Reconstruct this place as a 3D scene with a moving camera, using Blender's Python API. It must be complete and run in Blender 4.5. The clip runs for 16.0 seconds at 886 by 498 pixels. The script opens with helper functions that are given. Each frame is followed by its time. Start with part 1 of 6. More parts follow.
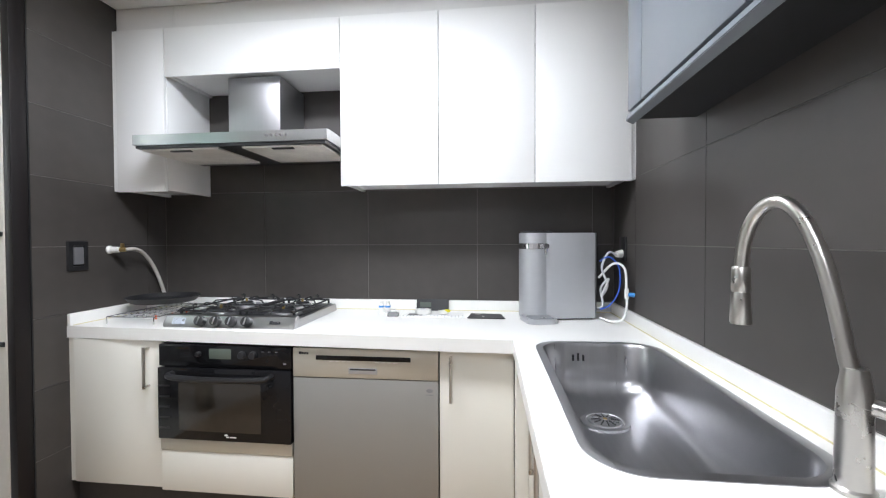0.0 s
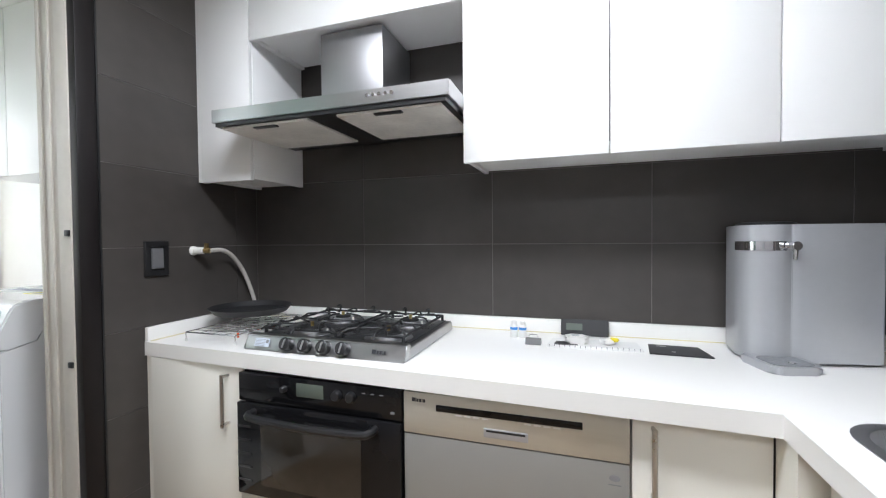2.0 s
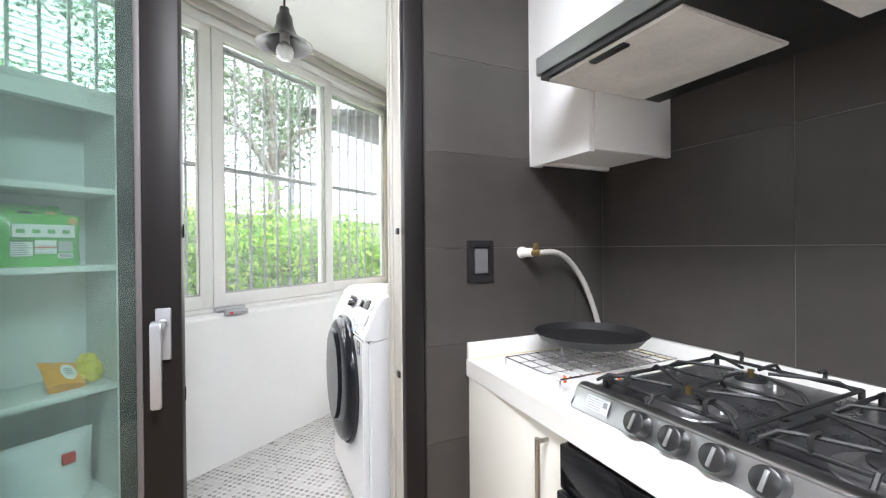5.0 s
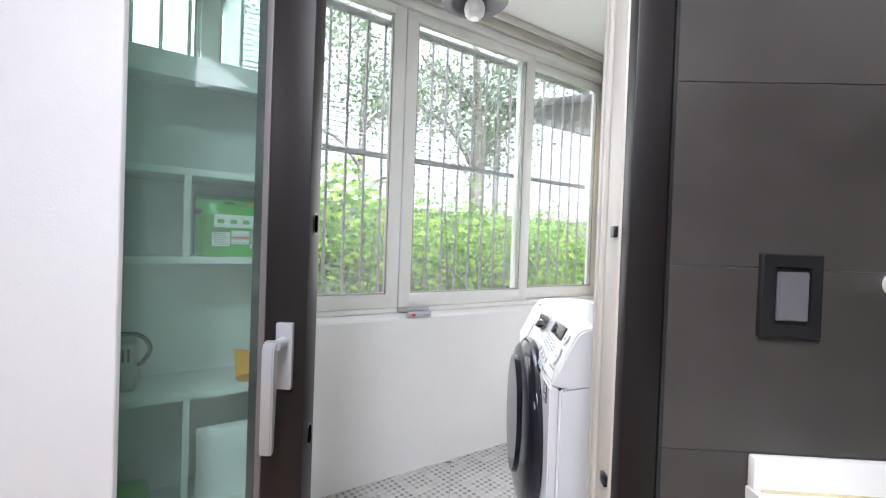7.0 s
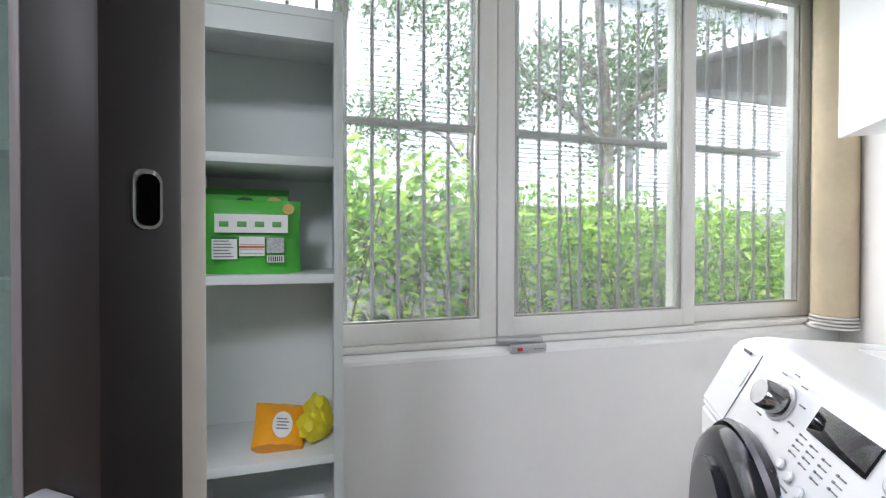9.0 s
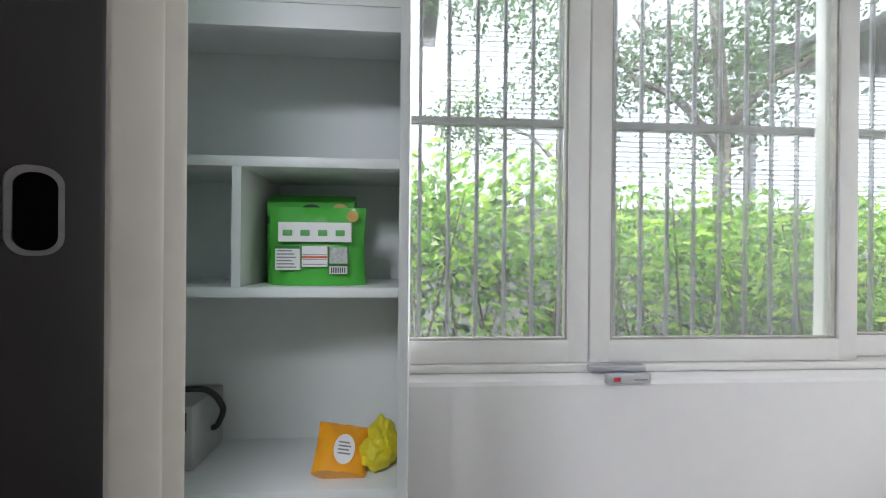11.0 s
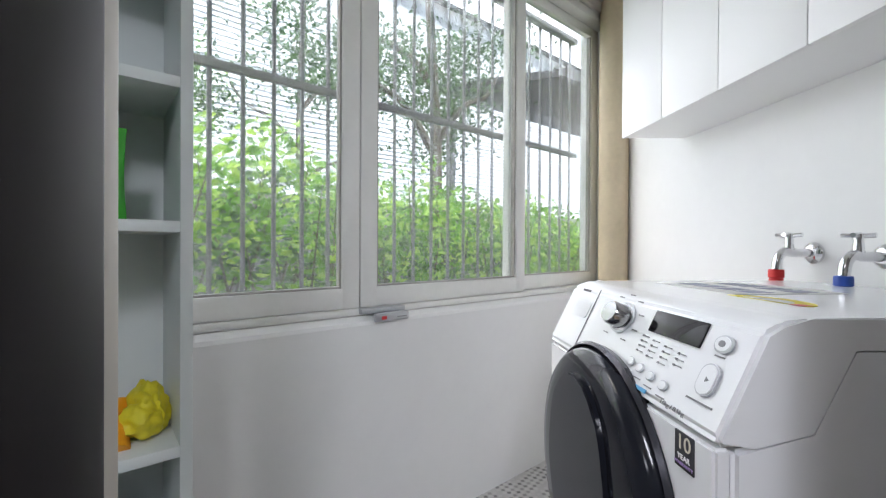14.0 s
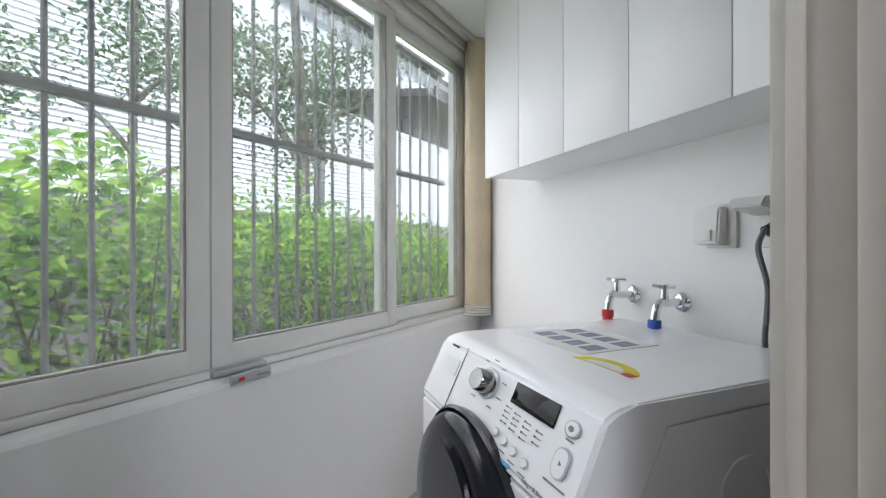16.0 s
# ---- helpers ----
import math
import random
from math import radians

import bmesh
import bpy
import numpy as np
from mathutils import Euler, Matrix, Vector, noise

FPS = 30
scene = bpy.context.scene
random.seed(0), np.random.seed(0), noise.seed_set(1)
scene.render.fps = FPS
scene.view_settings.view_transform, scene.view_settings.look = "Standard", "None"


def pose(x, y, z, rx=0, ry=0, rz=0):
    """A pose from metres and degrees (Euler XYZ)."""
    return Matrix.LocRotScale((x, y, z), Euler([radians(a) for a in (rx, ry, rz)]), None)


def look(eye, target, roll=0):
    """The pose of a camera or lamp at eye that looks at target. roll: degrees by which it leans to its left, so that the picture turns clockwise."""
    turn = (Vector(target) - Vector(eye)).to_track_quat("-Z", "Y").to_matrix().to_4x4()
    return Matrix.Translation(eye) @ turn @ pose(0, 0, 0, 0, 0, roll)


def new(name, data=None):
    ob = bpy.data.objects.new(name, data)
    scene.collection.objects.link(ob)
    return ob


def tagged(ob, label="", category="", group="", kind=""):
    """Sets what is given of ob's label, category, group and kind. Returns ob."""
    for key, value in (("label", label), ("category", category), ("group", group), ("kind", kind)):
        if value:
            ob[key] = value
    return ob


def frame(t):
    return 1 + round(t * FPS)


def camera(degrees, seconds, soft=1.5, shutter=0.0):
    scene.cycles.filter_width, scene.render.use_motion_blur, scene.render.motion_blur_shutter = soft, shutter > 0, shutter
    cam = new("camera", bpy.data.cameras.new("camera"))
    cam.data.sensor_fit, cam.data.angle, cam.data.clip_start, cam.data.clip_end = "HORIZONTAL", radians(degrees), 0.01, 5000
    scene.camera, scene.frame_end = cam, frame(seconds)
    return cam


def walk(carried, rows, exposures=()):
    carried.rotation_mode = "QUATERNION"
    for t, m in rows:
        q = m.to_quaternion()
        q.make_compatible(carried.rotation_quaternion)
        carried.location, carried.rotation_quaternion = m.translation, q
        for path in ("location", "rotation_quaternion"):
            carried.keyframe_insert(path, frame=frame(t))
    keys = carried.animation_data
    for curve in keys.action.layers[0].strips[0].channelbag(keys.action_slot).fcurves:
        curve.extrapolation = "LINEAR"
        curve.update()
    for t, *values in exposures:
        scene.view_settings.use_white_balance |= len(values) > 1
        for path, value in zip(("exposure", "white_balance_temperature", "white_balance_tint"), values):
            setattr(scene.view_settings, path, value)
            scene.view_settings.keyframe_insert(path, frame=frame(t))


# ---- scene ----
cam = camera(93.6, 16.0, soft=1.2)
PATH = [
    (0, (-0.084, 0.06, 1.227), (-0.305, 2.048, 1.189), -0.2),
    (0.5, (-0.147, 0.23, 1.225), (-0.398, 2.214, 1.184), -0.3),
    (1, (-0.221, 0.396, 1.23), (-0.517, 2.374, 1.194), -0.4),
    (1.5, (-0.323, 0.468, 1.247), (-0.735, 2.425, 1.196), -0.2),
    (2, (-0.404, 0.589, 1.229), (-1.029, 2.488, 1.183), -0.5),
    (2.5, (-0.471, 0.687, 1.219), (-1.321, 2.497, 1.174), -0.7),
    (3, (-0.509, 0.78, 1.224), (-1.594, 2.459, 1.181), -0.6),
    (3.5, (-0.54, 0.886, 1.211), (-1.869, 2.38, 1.189), -0.6),
    (4, (-0.608, 0.956, 1.2), (-2.137, 2.245, 1.189), -0.6),
    (4.5, (-0.706, 1.042, 1.203), (-2.407, 2.094, 1.175), -0.7),
    (5, (-0.796, 1.096, 1.211), (-2.608, 1.941, 1.202), -0.5),
    (5.2, (-0.845, 1.115, 1.211), (-2.687, 1.893, 1.208), -0.4),
    (7.3, (-1.366, 1.271, 1.231), (-3.357, 1.079, 1.204), 1.1),
    (7.5, (-1.44, 1.29, 1.233), (-3.426, 1.05, 1.21), 0.2),
    (8, (-1.647, 1.314, 1.257), (-3.612, 0.94, 1.237), 0.2),
    (8.5, (-1.793, 1.294, 1.244), (-3.726, 0.778, 1.228), 0.0),
    (9, (-1.925, 1.238, 1.229), (-3.812, 0.575, 1.208), 0.1),
    (9.5, (-2.005, 1.201, 1.239), (-3.836, 0.398, 1.214), 0.4),
    (10, (-2.045, 1.205, 1.25), (-3.798, 0.243, 1.232), 0.2),
    (10.2, (-2.06, 1.21, 1.251), (-3.776, 0.182, 1.236), 0.3),
    (12.3, (-2.076, 1.147, 1.217), (-3.787, 0.112, 1.227), 0.7),
    (12.5, (-2.054, 1.121, 1.211), (-3.844, 0.23, 1.207), 0.7),
    (13, (-1.984, 1.144, 1.189), (-3.914, 0.62, 1.194), 0.6),
    (13.5, (-1.957, 1.117, 1.153), (-3.951, 0.955, 1.151), 0.0),
    (14, (-1.941, 1.086, 1.102), (-3.934, 1.253, 1.092), 0.3),
    (14.5, (-1.943, 1.081, 1.062), (-3.908, 1.453, 1.053), 0.3),
    (15, (-1.929, 1.075, 1.064), (-3.865, 1.575, 1.05), 0.1),
    (15.5, (-1.941, 1.088, 1.152), (-3.843, 1.705, 1.143), -0.2),
    (16, (-1.965, 1.095, 1.264), (-3.816, 1.852, 1.262), -0.1),
]
EXPO = [(0, 2.15, 6050, 10), (2, 2.0, 6050, 10), (3.5, 2.2, 6100, 10), (5, 2.7, 6150, 12), (7.5, 2.35, 6050, 15), (10, 2.08, 6050, 15), (12.5, 2.15, 6050, 15), (14, 1.85, 6000, 14), (16, 1.55, 6000, 14)]
walk(cam, [(t, look(eye, target, roll)) for t, eye, target, roll in PATH], EXPO)

# ---- world and lights ----
KL, WL = 11.5, 2.5
world = bpy.data.worlds.new("sky")
scene.world = world
world.use_nodes = True
wn = world.node_tree
sky = wn.nodes.new("ShaderNodeTexSky")
sky.sky_type = "NISHITA"
sky.sun_disc = False
sky.sun_elevation = radians(50)
sky.sun_rotation = radians(200)
sky.dust_density = 4.0
wn.nodes["Background"].inputs["Strength"].default_value = 0.12
wn.links.new(sky.outputs["Color"], wn.nodes["Background"].inputs["Color"])
SUN = new("sun", bpy.data.lights.new("sun", "SUN"))
SUN.data.energy, SUN.data.angle, SUN.data.color = 3.4, radians(9), (1.0, 0.97, 0.92)
SUN.matrix_basis = look((-0.5, 2.4, 14), (-6.5, -1.0, 0))


def area_lamp(name, eye, target, sx, sy, power, color):
    lamp = new(name, bpy.data.lights.new(name, "AREA"))
    lamp.data.shape, lamp.data.size, lamp.data.size_y = "RECTANGLE", sx, sy
    lamp.data.energy, lamp.data.color = power, color
    lamp.matrix_basis = look(eye, target)
    return lamp


# ceiling lights of the kitchen
area_lamp("kitchen_light", (-0.72, 1.10, 2.38), (-0.72, 1.101, 0), 1.2, 0.3, KL, (0.985, 0.985, 1.0))
area_lamp("kitchen_light_back", (-0.3, -0.9, 2.38), (-0.3, -0.899, 0), 0.9, 0.9, KL * 0.65, (0.985, 0.985, 1.0))
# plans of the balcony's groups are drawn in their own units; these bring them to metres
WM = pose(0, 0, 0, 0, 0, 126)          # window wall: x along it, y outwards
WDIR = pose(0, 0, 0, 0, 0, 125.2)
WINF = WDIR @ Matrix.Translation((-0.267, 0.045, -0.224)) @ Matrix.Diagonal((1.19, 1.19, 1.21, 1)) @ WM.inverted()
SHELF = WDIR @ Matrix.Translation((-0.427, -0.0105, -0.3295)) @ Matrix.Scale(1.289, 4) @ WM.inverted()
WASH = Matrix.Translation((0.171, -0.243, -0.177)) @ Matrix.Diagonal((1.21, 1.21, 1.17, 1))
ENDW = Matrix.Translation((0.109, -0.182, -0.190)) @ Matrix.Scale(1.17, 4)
area_lamp("window_sky", WINF @ WM @ Vector((2.82, 1.875, 1.42)), WINF @ WM @ Vector((2.82, 0.9, 1.42)), 1.95, 1.1, WL, (1.0, 0.955, 0.945))

# ---- materials ----
def mat(name, color, rough=0.5, metal=0.0, var=0.0, scale=8.0, bump=0.0, bscale=60.0, spec=0.5, coat=0.0, stretch=None, rvar=0.0, rand=0.0):
    m = bpy.data.materials.new(name)
    m.use_nodes = True
    nt = m.node_tree
    b = nt.nodes["Principled BSDF"]
    b.inputs["Base Color"].default_value = (*color, 1)
    b.inputs["Roughness"].default_value = rough
    b.inputs["Metallic"].default_value = metal
    b.inputs["Specular IOR Level"].default_value = spec
    b.inputs["Coat Weight"].default_value = coat
    co = nt.nodes.new("ShaderNodeTexCoord").outputs["Object"]
    if stretch:
        mp = nt.nodes.new("ShaderNodeMapping")
        mp.inputs["Scale"].default_value = stretch
        nt.links.new(co, mp.inputs["Vector"])
        co = mp.outputs["Vector"]
    if var or rvar:
        big, fine = nt.nodes.new("ShaderNodeTexNoise"), nt.nodes.new("ShaderNodeTexNoise")
        big.inputs["Scale"].default_value, fine.inputs["Scale"].default_value = scale, scale * 9
        big.inputs["Detail"].default_value = fine.inputs["Detail"].default_value = 4
        nt.links.new(co, big.inputs["Vector"]), nt.links.new(co, fine.inputs["Vector"])
        mix = nt.nodes.new("ShaderNodeMath")
        mix.operation = "MULTIPLY_ADD"
        mix.inputs[1].default_value = 0.4
        nt.links.new(fine.outputs["Fac"], mix.inputs[0]), nt.links.new(big.outputs["Fac"], mix.inputs[2])
        last = mix.outputs[0]
        if rand:
            info = nt.nodes.new("ShaderNodeObjectInfo")
            more = nt.nodes.new("ShaderNodeMath")
            more.operation = "MULTIPLY_ADD"
            more.inputs[1].default_value = rand
            nt.links.new(info.outputs["Random"], more.inputs[0]), nt.links.new(last, more.inputs[2])
            last = more.outputs[0]
        if var:
            ramp = nt.nodes.new("ShaderNodeMapRange")
            ramp.inputs["From Min"].default_value, ramp.inputs["From Max"].default_value = 0.4, 1.0
            ramp.inputs["To Min"].default_value, ramp.inputs["To Max"].default_value = 1 - var, 1 + var
            nt.links.new(last, ramp.inputs["Value"])
            vm = nt.nodes.new("ShaderNodeVectorMath")
            vm.operation = "SCALE"
            vm.inputs[0].default_value = color
            nt.links.new(ramp.outputs[0], vm.inputs["Scale"])
            nt.links.new(vm.outputs[0], b.inputs["Base Color"])
        if rvar:
            rr = nt.nodes.new("ShaderNodeMapRange")
            rr.inputs["From Min"].default_value, rr.inputs["From Max"].default_value = 0.4, 1.0
            rr.inputs["To Min"].default_value, rr.inputs["To Max"].default_value = max(0.02, rough - rvar), rough + rvar
            nt.links.new(last, rr.inputs["Value"]), nt.links.new(rr.outputs[0], b.inputs["Roughness"])
    if bump:
        bn = nt.nodes.new("ShaderNodeTexNoise")
        bn.inputs["Scale"].default_value, bn.inputs["Detail"].default_value = bscale, 5
        nt.links.new(co, bn.inputs["Vector"])
        bp = nt.nodes.new("ShaderNodeBump")
        bp.inputs["Strength"].default_value, bp.inputs["Distance"].default_value = bump, 0.002
        nt.links.new(bn.outputs["Fac"], bp.inputs["Height"]), nt.links.new(bp.outputs[0], b.inputs["Normal"])
    return m


def glass(name, tint, veil=0.0, veil_color=(0.8, 0.85, 0.82), sheen=0.018, haze=0.0):
    """A pane: tinted, with a mirror sheen, and a thin veil for dust and painted glare."""
    m = bpy.data.materials.new(name)
    m.use_nodes = True
    nt = m.node_tree
    nt.nodes.remove(nt.nodes["Principled BSDF"])
    out = nt.nodes["Material Output"]
    tr, gl, df = nt.nodes.new("ShaderNodeBsdfTransparent"), nt.nodes.new("ShaderNodeBsdfGlossy"), nt.nodes.new("ShaderNodeBsdfTranslucent")
    dd = nt.nodes.new("ShaderNodeBsdfDiffuse")
    tr.inputs["Color"].default_value = (*tint, 1)
    df.inputs["Color"].default_value = dd.inputs["Color"].default_value = (*veil_color, 1)
    gl.inputs["Roughness"].default_value = 0.02
    two = nt.nodes.new("ShaderNodeMixShader")
    nt.links.new(df.outputs[0], two.inputs[1]), nt.links.new(dd.outputs[0], two.inputs[2])
    m1, m2 = nt.nodes.new("ShaderNodeMixShader"), nt.nodes.new("ShaderNodeMixShader")
    no = nt.nodes.new("ShaderNodeTexNoise")
    no.inputs["Scale"].default_value, no.inputs["Detail"].default_value = 3.0, 6
    nt.links.new(nt.nodes.new("ShaderNodeTexCoord").outputs["Object"], no.inputs["Vector"])
    mr = nt.nodes.new("ShaderNodeMapRange")
    mr.inputs["From Min"].default_value, mr.inputs["From Max"].default_value = 0.3, 0.7
    mr.inputs["To Min"].default_value, mr.inputs["To Max"].default_value = veil * 0.4, veil * 1.6
    nt.links.new(no.outputs["Fac"], mr.inputs["Value"]), nt.links.new(mr.outputs[0], m1.inputs["Fac"])
    clear = tr
    if haze:
        rf, clear = nt.nodes.new("ShaderNodeBsdfRefraction"), nt.nodes.new("ShaderNodeMixShader")
        rf.inputs["Color"].default_value = (*tint, 1)
        rf.inputs["IOR"].default_value, rf.inputs["Roughness"].default_value = 1.04, 0.10
        clear.inputs["Fac"].default_value = haze
        nt.links.new(tr.outputs[0], clear.inputs[1]), nt.links.new(rf.outputs[0], clear.inputs[2])
    nt.links.new(clear.outputs[0], m1.inputs[1]), nt.links.new(two.outputs[0], m1.inputs[2])
    lw = nt.nodes.new("ShaderNodeLayerWeight")
    pw = nt.nodes.new("ShaderNodeMath")
    pw.operation, pw.inputs[1].default_value = "POWER", 4.0
    sm = nt.nodes.new("ShaderNodeMath")
    sm.operation, sm.inputs[1].default_value, sm.inputs[2].default_value = "MULTIPLY_ADD", 0.4, sheen
    nt.links.new(lw.outputs["Facing"], pw.inputs[0]), nt.links.new(pw.outputs[0], sm.inputs[0])
    nt.links.new(sm.outputs[0], m2.inputs["Fac"])
    nt.links.new(m1.outputs[0], m2.inputs[1]), nt.links.new(gl.outputs[0], m2.inputs[2])
    nt.links.new(m2.outputs[0], out.inputs["Surface"])
    return m


def glow(name, color, strength):
    m = mat(name, color, 0.6)
    b = m.node_tree.nodes["Principled BSDF"]
    b.inputs["Emission Color"].default_value = (*color, 1)
    b.inputs["Emission Strength"].default_value = strength
    return m


TILE = mat("grey_tile", (0.052, 0.0465, 0.0425), 0.42, var=0.30, scale=1.6, bump=0.05, bscale=35, rvar=0.10, rand=0.10, spec=0.5)
GROUT = mat("grout", (0.23, 0.22, 0.21), 0.9, var=0.1, scale=20)
PAINT = mat("white_paint", (0.80, 0.80, 0.79), 0.55, var=0.03, scale=2.5, bump=0.15, bscale=18)
WALLPAPER = mat("white_wallpaper", (0.60, 0.60, 0.60), 0.7, var=0.03, scale=4, bump=0.2, bscale=160)
CEIL = mat("ceiling_white", (0.80, 0.80, 0.78), 0.8, var=0.03, scale=3, bump=0.1, bscale=90)
GLOSSW = mat("white_lacquer", (0.83, 0.83, 0.82), 0.30, var=0.008, scale=1.5)
CREAM = mat("cream_laminate", (0.78, 0.76, 0.69), 0.4, var=0.012, scale=2)
STONE = mat("white_worktop", (0.84, 0.83, 0.80), 0.28, var=0.008, scale=10)
BLACKK = mat("dark_plinth", (0.05, 0.045, 0.042), 0.6, var=0.2, scale=6)
STEEL = mat("brushed_steel", (0.44, 0.44, 0.45), 0.42, 1.0, var=0.03, scale=4, stretch=(40, 40, 0.6), rvar=0.03)
STEELH = mat("brushed_steel_sideways", (0.44, 0.44, 0.44), 0.30, 1.0, var=0.02, scale=4, stretch=(0.6, 40, 40), rvar=0.02)
SINKM = mat("sink_steel", (0.43, 0.43, 0.44), 0.33, 1.0, var=0.08, scale=4, stretch=(14, 1, 1), rvar=0.07)
CHROME = mat("chrome", (0.80, 0.80, 0.82), 0.10, 1.0, rvar=0.04, scale=10)
NICKEL = mat("satin_nickel", (0.52, 0.50, 0.47), 0.30, 1.0, var=0.06, scale=12, rvar=0.06)
CHAMP = mat("champagne_metal", (0.56, 0.535, 0.465), 0.42, 0.55, var=0.03, scale=4, stretch=(1, 1, 25))
GREYM = mat("grey_metallic_front", (0.33, 0.325, 0.305), 0.45, 0.45, var=0.02, scale=2)
OVENG = mat("black_glass", (0.008, 0.008, 0.009), 0.06, var=0.1, scale=3, spec=0.3)
BLACKP = mat("black_plastic", (0.015, 0.015, 0.016), 0.32, var=0.15, scale=10)
IRON = mat("cast_iron", (0.022, 0.022, 0.023), 0.55, 0.2, var=0.3, scale=30, bump=0.4, bscale=200)
DARKW = mat("dark_brown_frame", (0.0105, 0.0085, 0.0085), 0.45, spec=0.3, var=0.08, scale=5, stretch=(6, 6, 0.4))
CREAMF = mat("aged_cream_frame", (0.56, 0.53, 0.475), 0.45, var=0.08, scale=5, bump=0.06, bscale=40)
PVC = mat("white_pvc", (0.76, 0.76, 0.73), 0.38, var=0.05, scale=6, bump=0.04, bscale=30)
SHELFW = mat("white_board", (0.70, 0.73, 0.72), 0.42, var=0.025, scale=4, bump=0.03, bscale=60)
# door pane: the veil puts washed-out reflections into the glass colour
GLEAF = glass("green_glass", (0.70, 0.84, 0.79), 0.075, (0.72, 0.82, 0.78), 0.02)
# window pane: dust, with bright haze and soft focus painted in
GWIN = glass("dusty_hazy_glass", (0.93, 0.96, 0.95), 0.085, (0.86, 0.88, 0.87), haze=0.12)
GREYC = mat("slate_lacquer", (0.14, 0.155, 0.175), 0.35, var=0.04, scale=5)
WASHW = mat("white_enamel", (0.80, 0.81, 0.82), 0.22, var=0.015, scale=4, coat=0.3)
SMOKE = mat("smoked_door", (0.012, 0.013, 0.018), 0.12, var=0.1, scale=4, spec=0.35)
RUBBER = mat("dark_rubber", (0.03, 0.03, 0.03), 0.7, var=0.2, scale=20)
PALEP = mat("white_plastic", (0.74, 0.73, 0.70), 0.4, var=0.03, scale=10)
HOSEM = mat("ribbed_white_hose", (0.55, 0.52, 0.48), 0.5, var=0.1, scale=40)
SILVERP = mat("silver_plastic", (0.46, 0.47, 0.49), 0.36, 0.5, var=0.04, scale=5)
BEIGE = mat("beige_cover", (0.62, 0.52, 0.36), 0.6, var=0.12, scale=4, bump=0.1, bscale=25)
FILTER = mat("grease_filter", (0.74, 0.72, 0.68), 0.55, 0.15, var=0.16, scale=7, bump=0.3, bscale=60)
GREEN = mat("green_film", (0.07, 0.42, 0.045), 0.28, var=0.1, scale=8, bump=0.5, bscale=14)
ORANGE = mat("orange_film", (0.85, 0.36, 0.01), 0.4, var=0.1, scale=12, bump=0.5, bscale=22)
YELLOW = mat("yellow_rubber", (0.72, 0.62, 0.02), 0.5, var=0.12, scale=14, bump=0.5, bscale=30)
PAPER = mat("paper_white", (0.78, 0.78, 0.76), 0.6, var=0.03, scale=10)
REDP = mat("red_plastic", (0.60, 0.03, 0.03), 0.4, var=0.1, scale=20)
BLUEP = mat("blue_plastic", (0.03, 0.09, 0.45), 0.4, var=0.1, scale=20)
INK = mat("dark_print", (0.03, 0.03, 0.035), 0.5, var=0.1, scale=40)
INKG = mat("grey_print", (0.22, 0.22, 0.23), 0.5, var=0.1, scale=40)
DKGREEN = mat("dark_green_print", (0.02, 0.16, 0.04), 0.45, var=0.1, scale=20)
GOLD = mat("gold_seal", (0.55, 0.36, 0.10), 0.4, var=0.1, scale=30)
BRASS = mat("brass", (0.45, 0.33, 0.14), 0.35, 1.0, var=0.1, scale=30)
LCD = mat("lcd_glass", (0.10, 0.12, 0.10), 0.2, var=0.05, scale=5)
BULBM = mat("opal_bulb", (0.8, 0.8, 0.78), 0.3, var=0.02, scale=9)
# white bars coloured dark grey, to read darker than the sky behind
BARM = mat("weathered_bars_greyed", (0.22, 0.215, 0.21), 0.5, var=0.2, scale=12, bump=0.2, bscale=60)
CONC = mat("garden_wall_concrete", (0.26, 0.25, 0.23), 0.85, var=0.25, scale=3, bump=0.5, bscale=20)
SOIL = mat("garden_soil", (0.10, 0.085, 0.06), 0.95, var=0.3, scale=5, bump=0.5, bscale=20)
BARK = mat("tree_bark", (0.10, 0.075, 0.055), 0.9, var=0.35, scale=12, bump=0.9, bscale=40)
SIDING = mat("white_siding", (0.86, 0.86, 0.85), 0.6, var=0.04, scale=3)
ROOFD = mat("dark_roof", (0.06, 0.054, 0.054), 0.8, var=0.2, scale=6)


def leaf_mat(name, color, pale):
    m = mat(name, color, 0.45)
    nt = m.node_tree
    b = nt.nodes["Principled BSDF"]
    geo = nt.nodes.new("ShaderNodeNewGeometry")
    ramp = nt.nodes.new("ShaderNodeValToRGB")
    ramp.color_ramp.elements[0].color = (color[0] * 0.45, color[1] * 0.5, color[2] * 0.6, 1)
    ramp.color_ramp.elements[1].color = (*pale, 1)
    mid = ramp.color_ramp.elements.new(0.5)
    mid.color = (*color, 1)
    nt.links.new(geo.outputs["Random Per Island"], ramp.inputs[0])
    nt.links.new(ramp.outputs[0], b.inputs["Base Color"])
    t = nt.nodes.new("ShaderNodeBsdfTranslucent")
    gain = nt.nodes.new("ShaderNodeVectorMath")
    gain.operation = "SCALE"
    gain.inputs["Scale"].default_value = 1.5
    nt.links.new(ramp.outputs[0], gain.inputs[0]), nt.links.new(gain.outputs[0], t.inputs["Color"])
    mx = nt.nodes.new("ShaderNodeMixShader")
    mx.inputs["Fac"].default_value = 0.5
    nt.links.new(b.outputs[0], mx.inputs[1]), nt.links.new(t.outputs[0], mx.inputs[2])
    nt.links.new(mx.outputs[0], nt.nodes["Material Output"].inputs["Surface"])
    return m


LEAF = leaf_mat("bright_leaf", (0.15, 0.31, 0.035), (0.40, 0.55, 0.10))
LEAFD = leaf_mat("deep_shade_leaf", (0.05, 0.10, 0.03), (0.10, 0.17, 0.06))

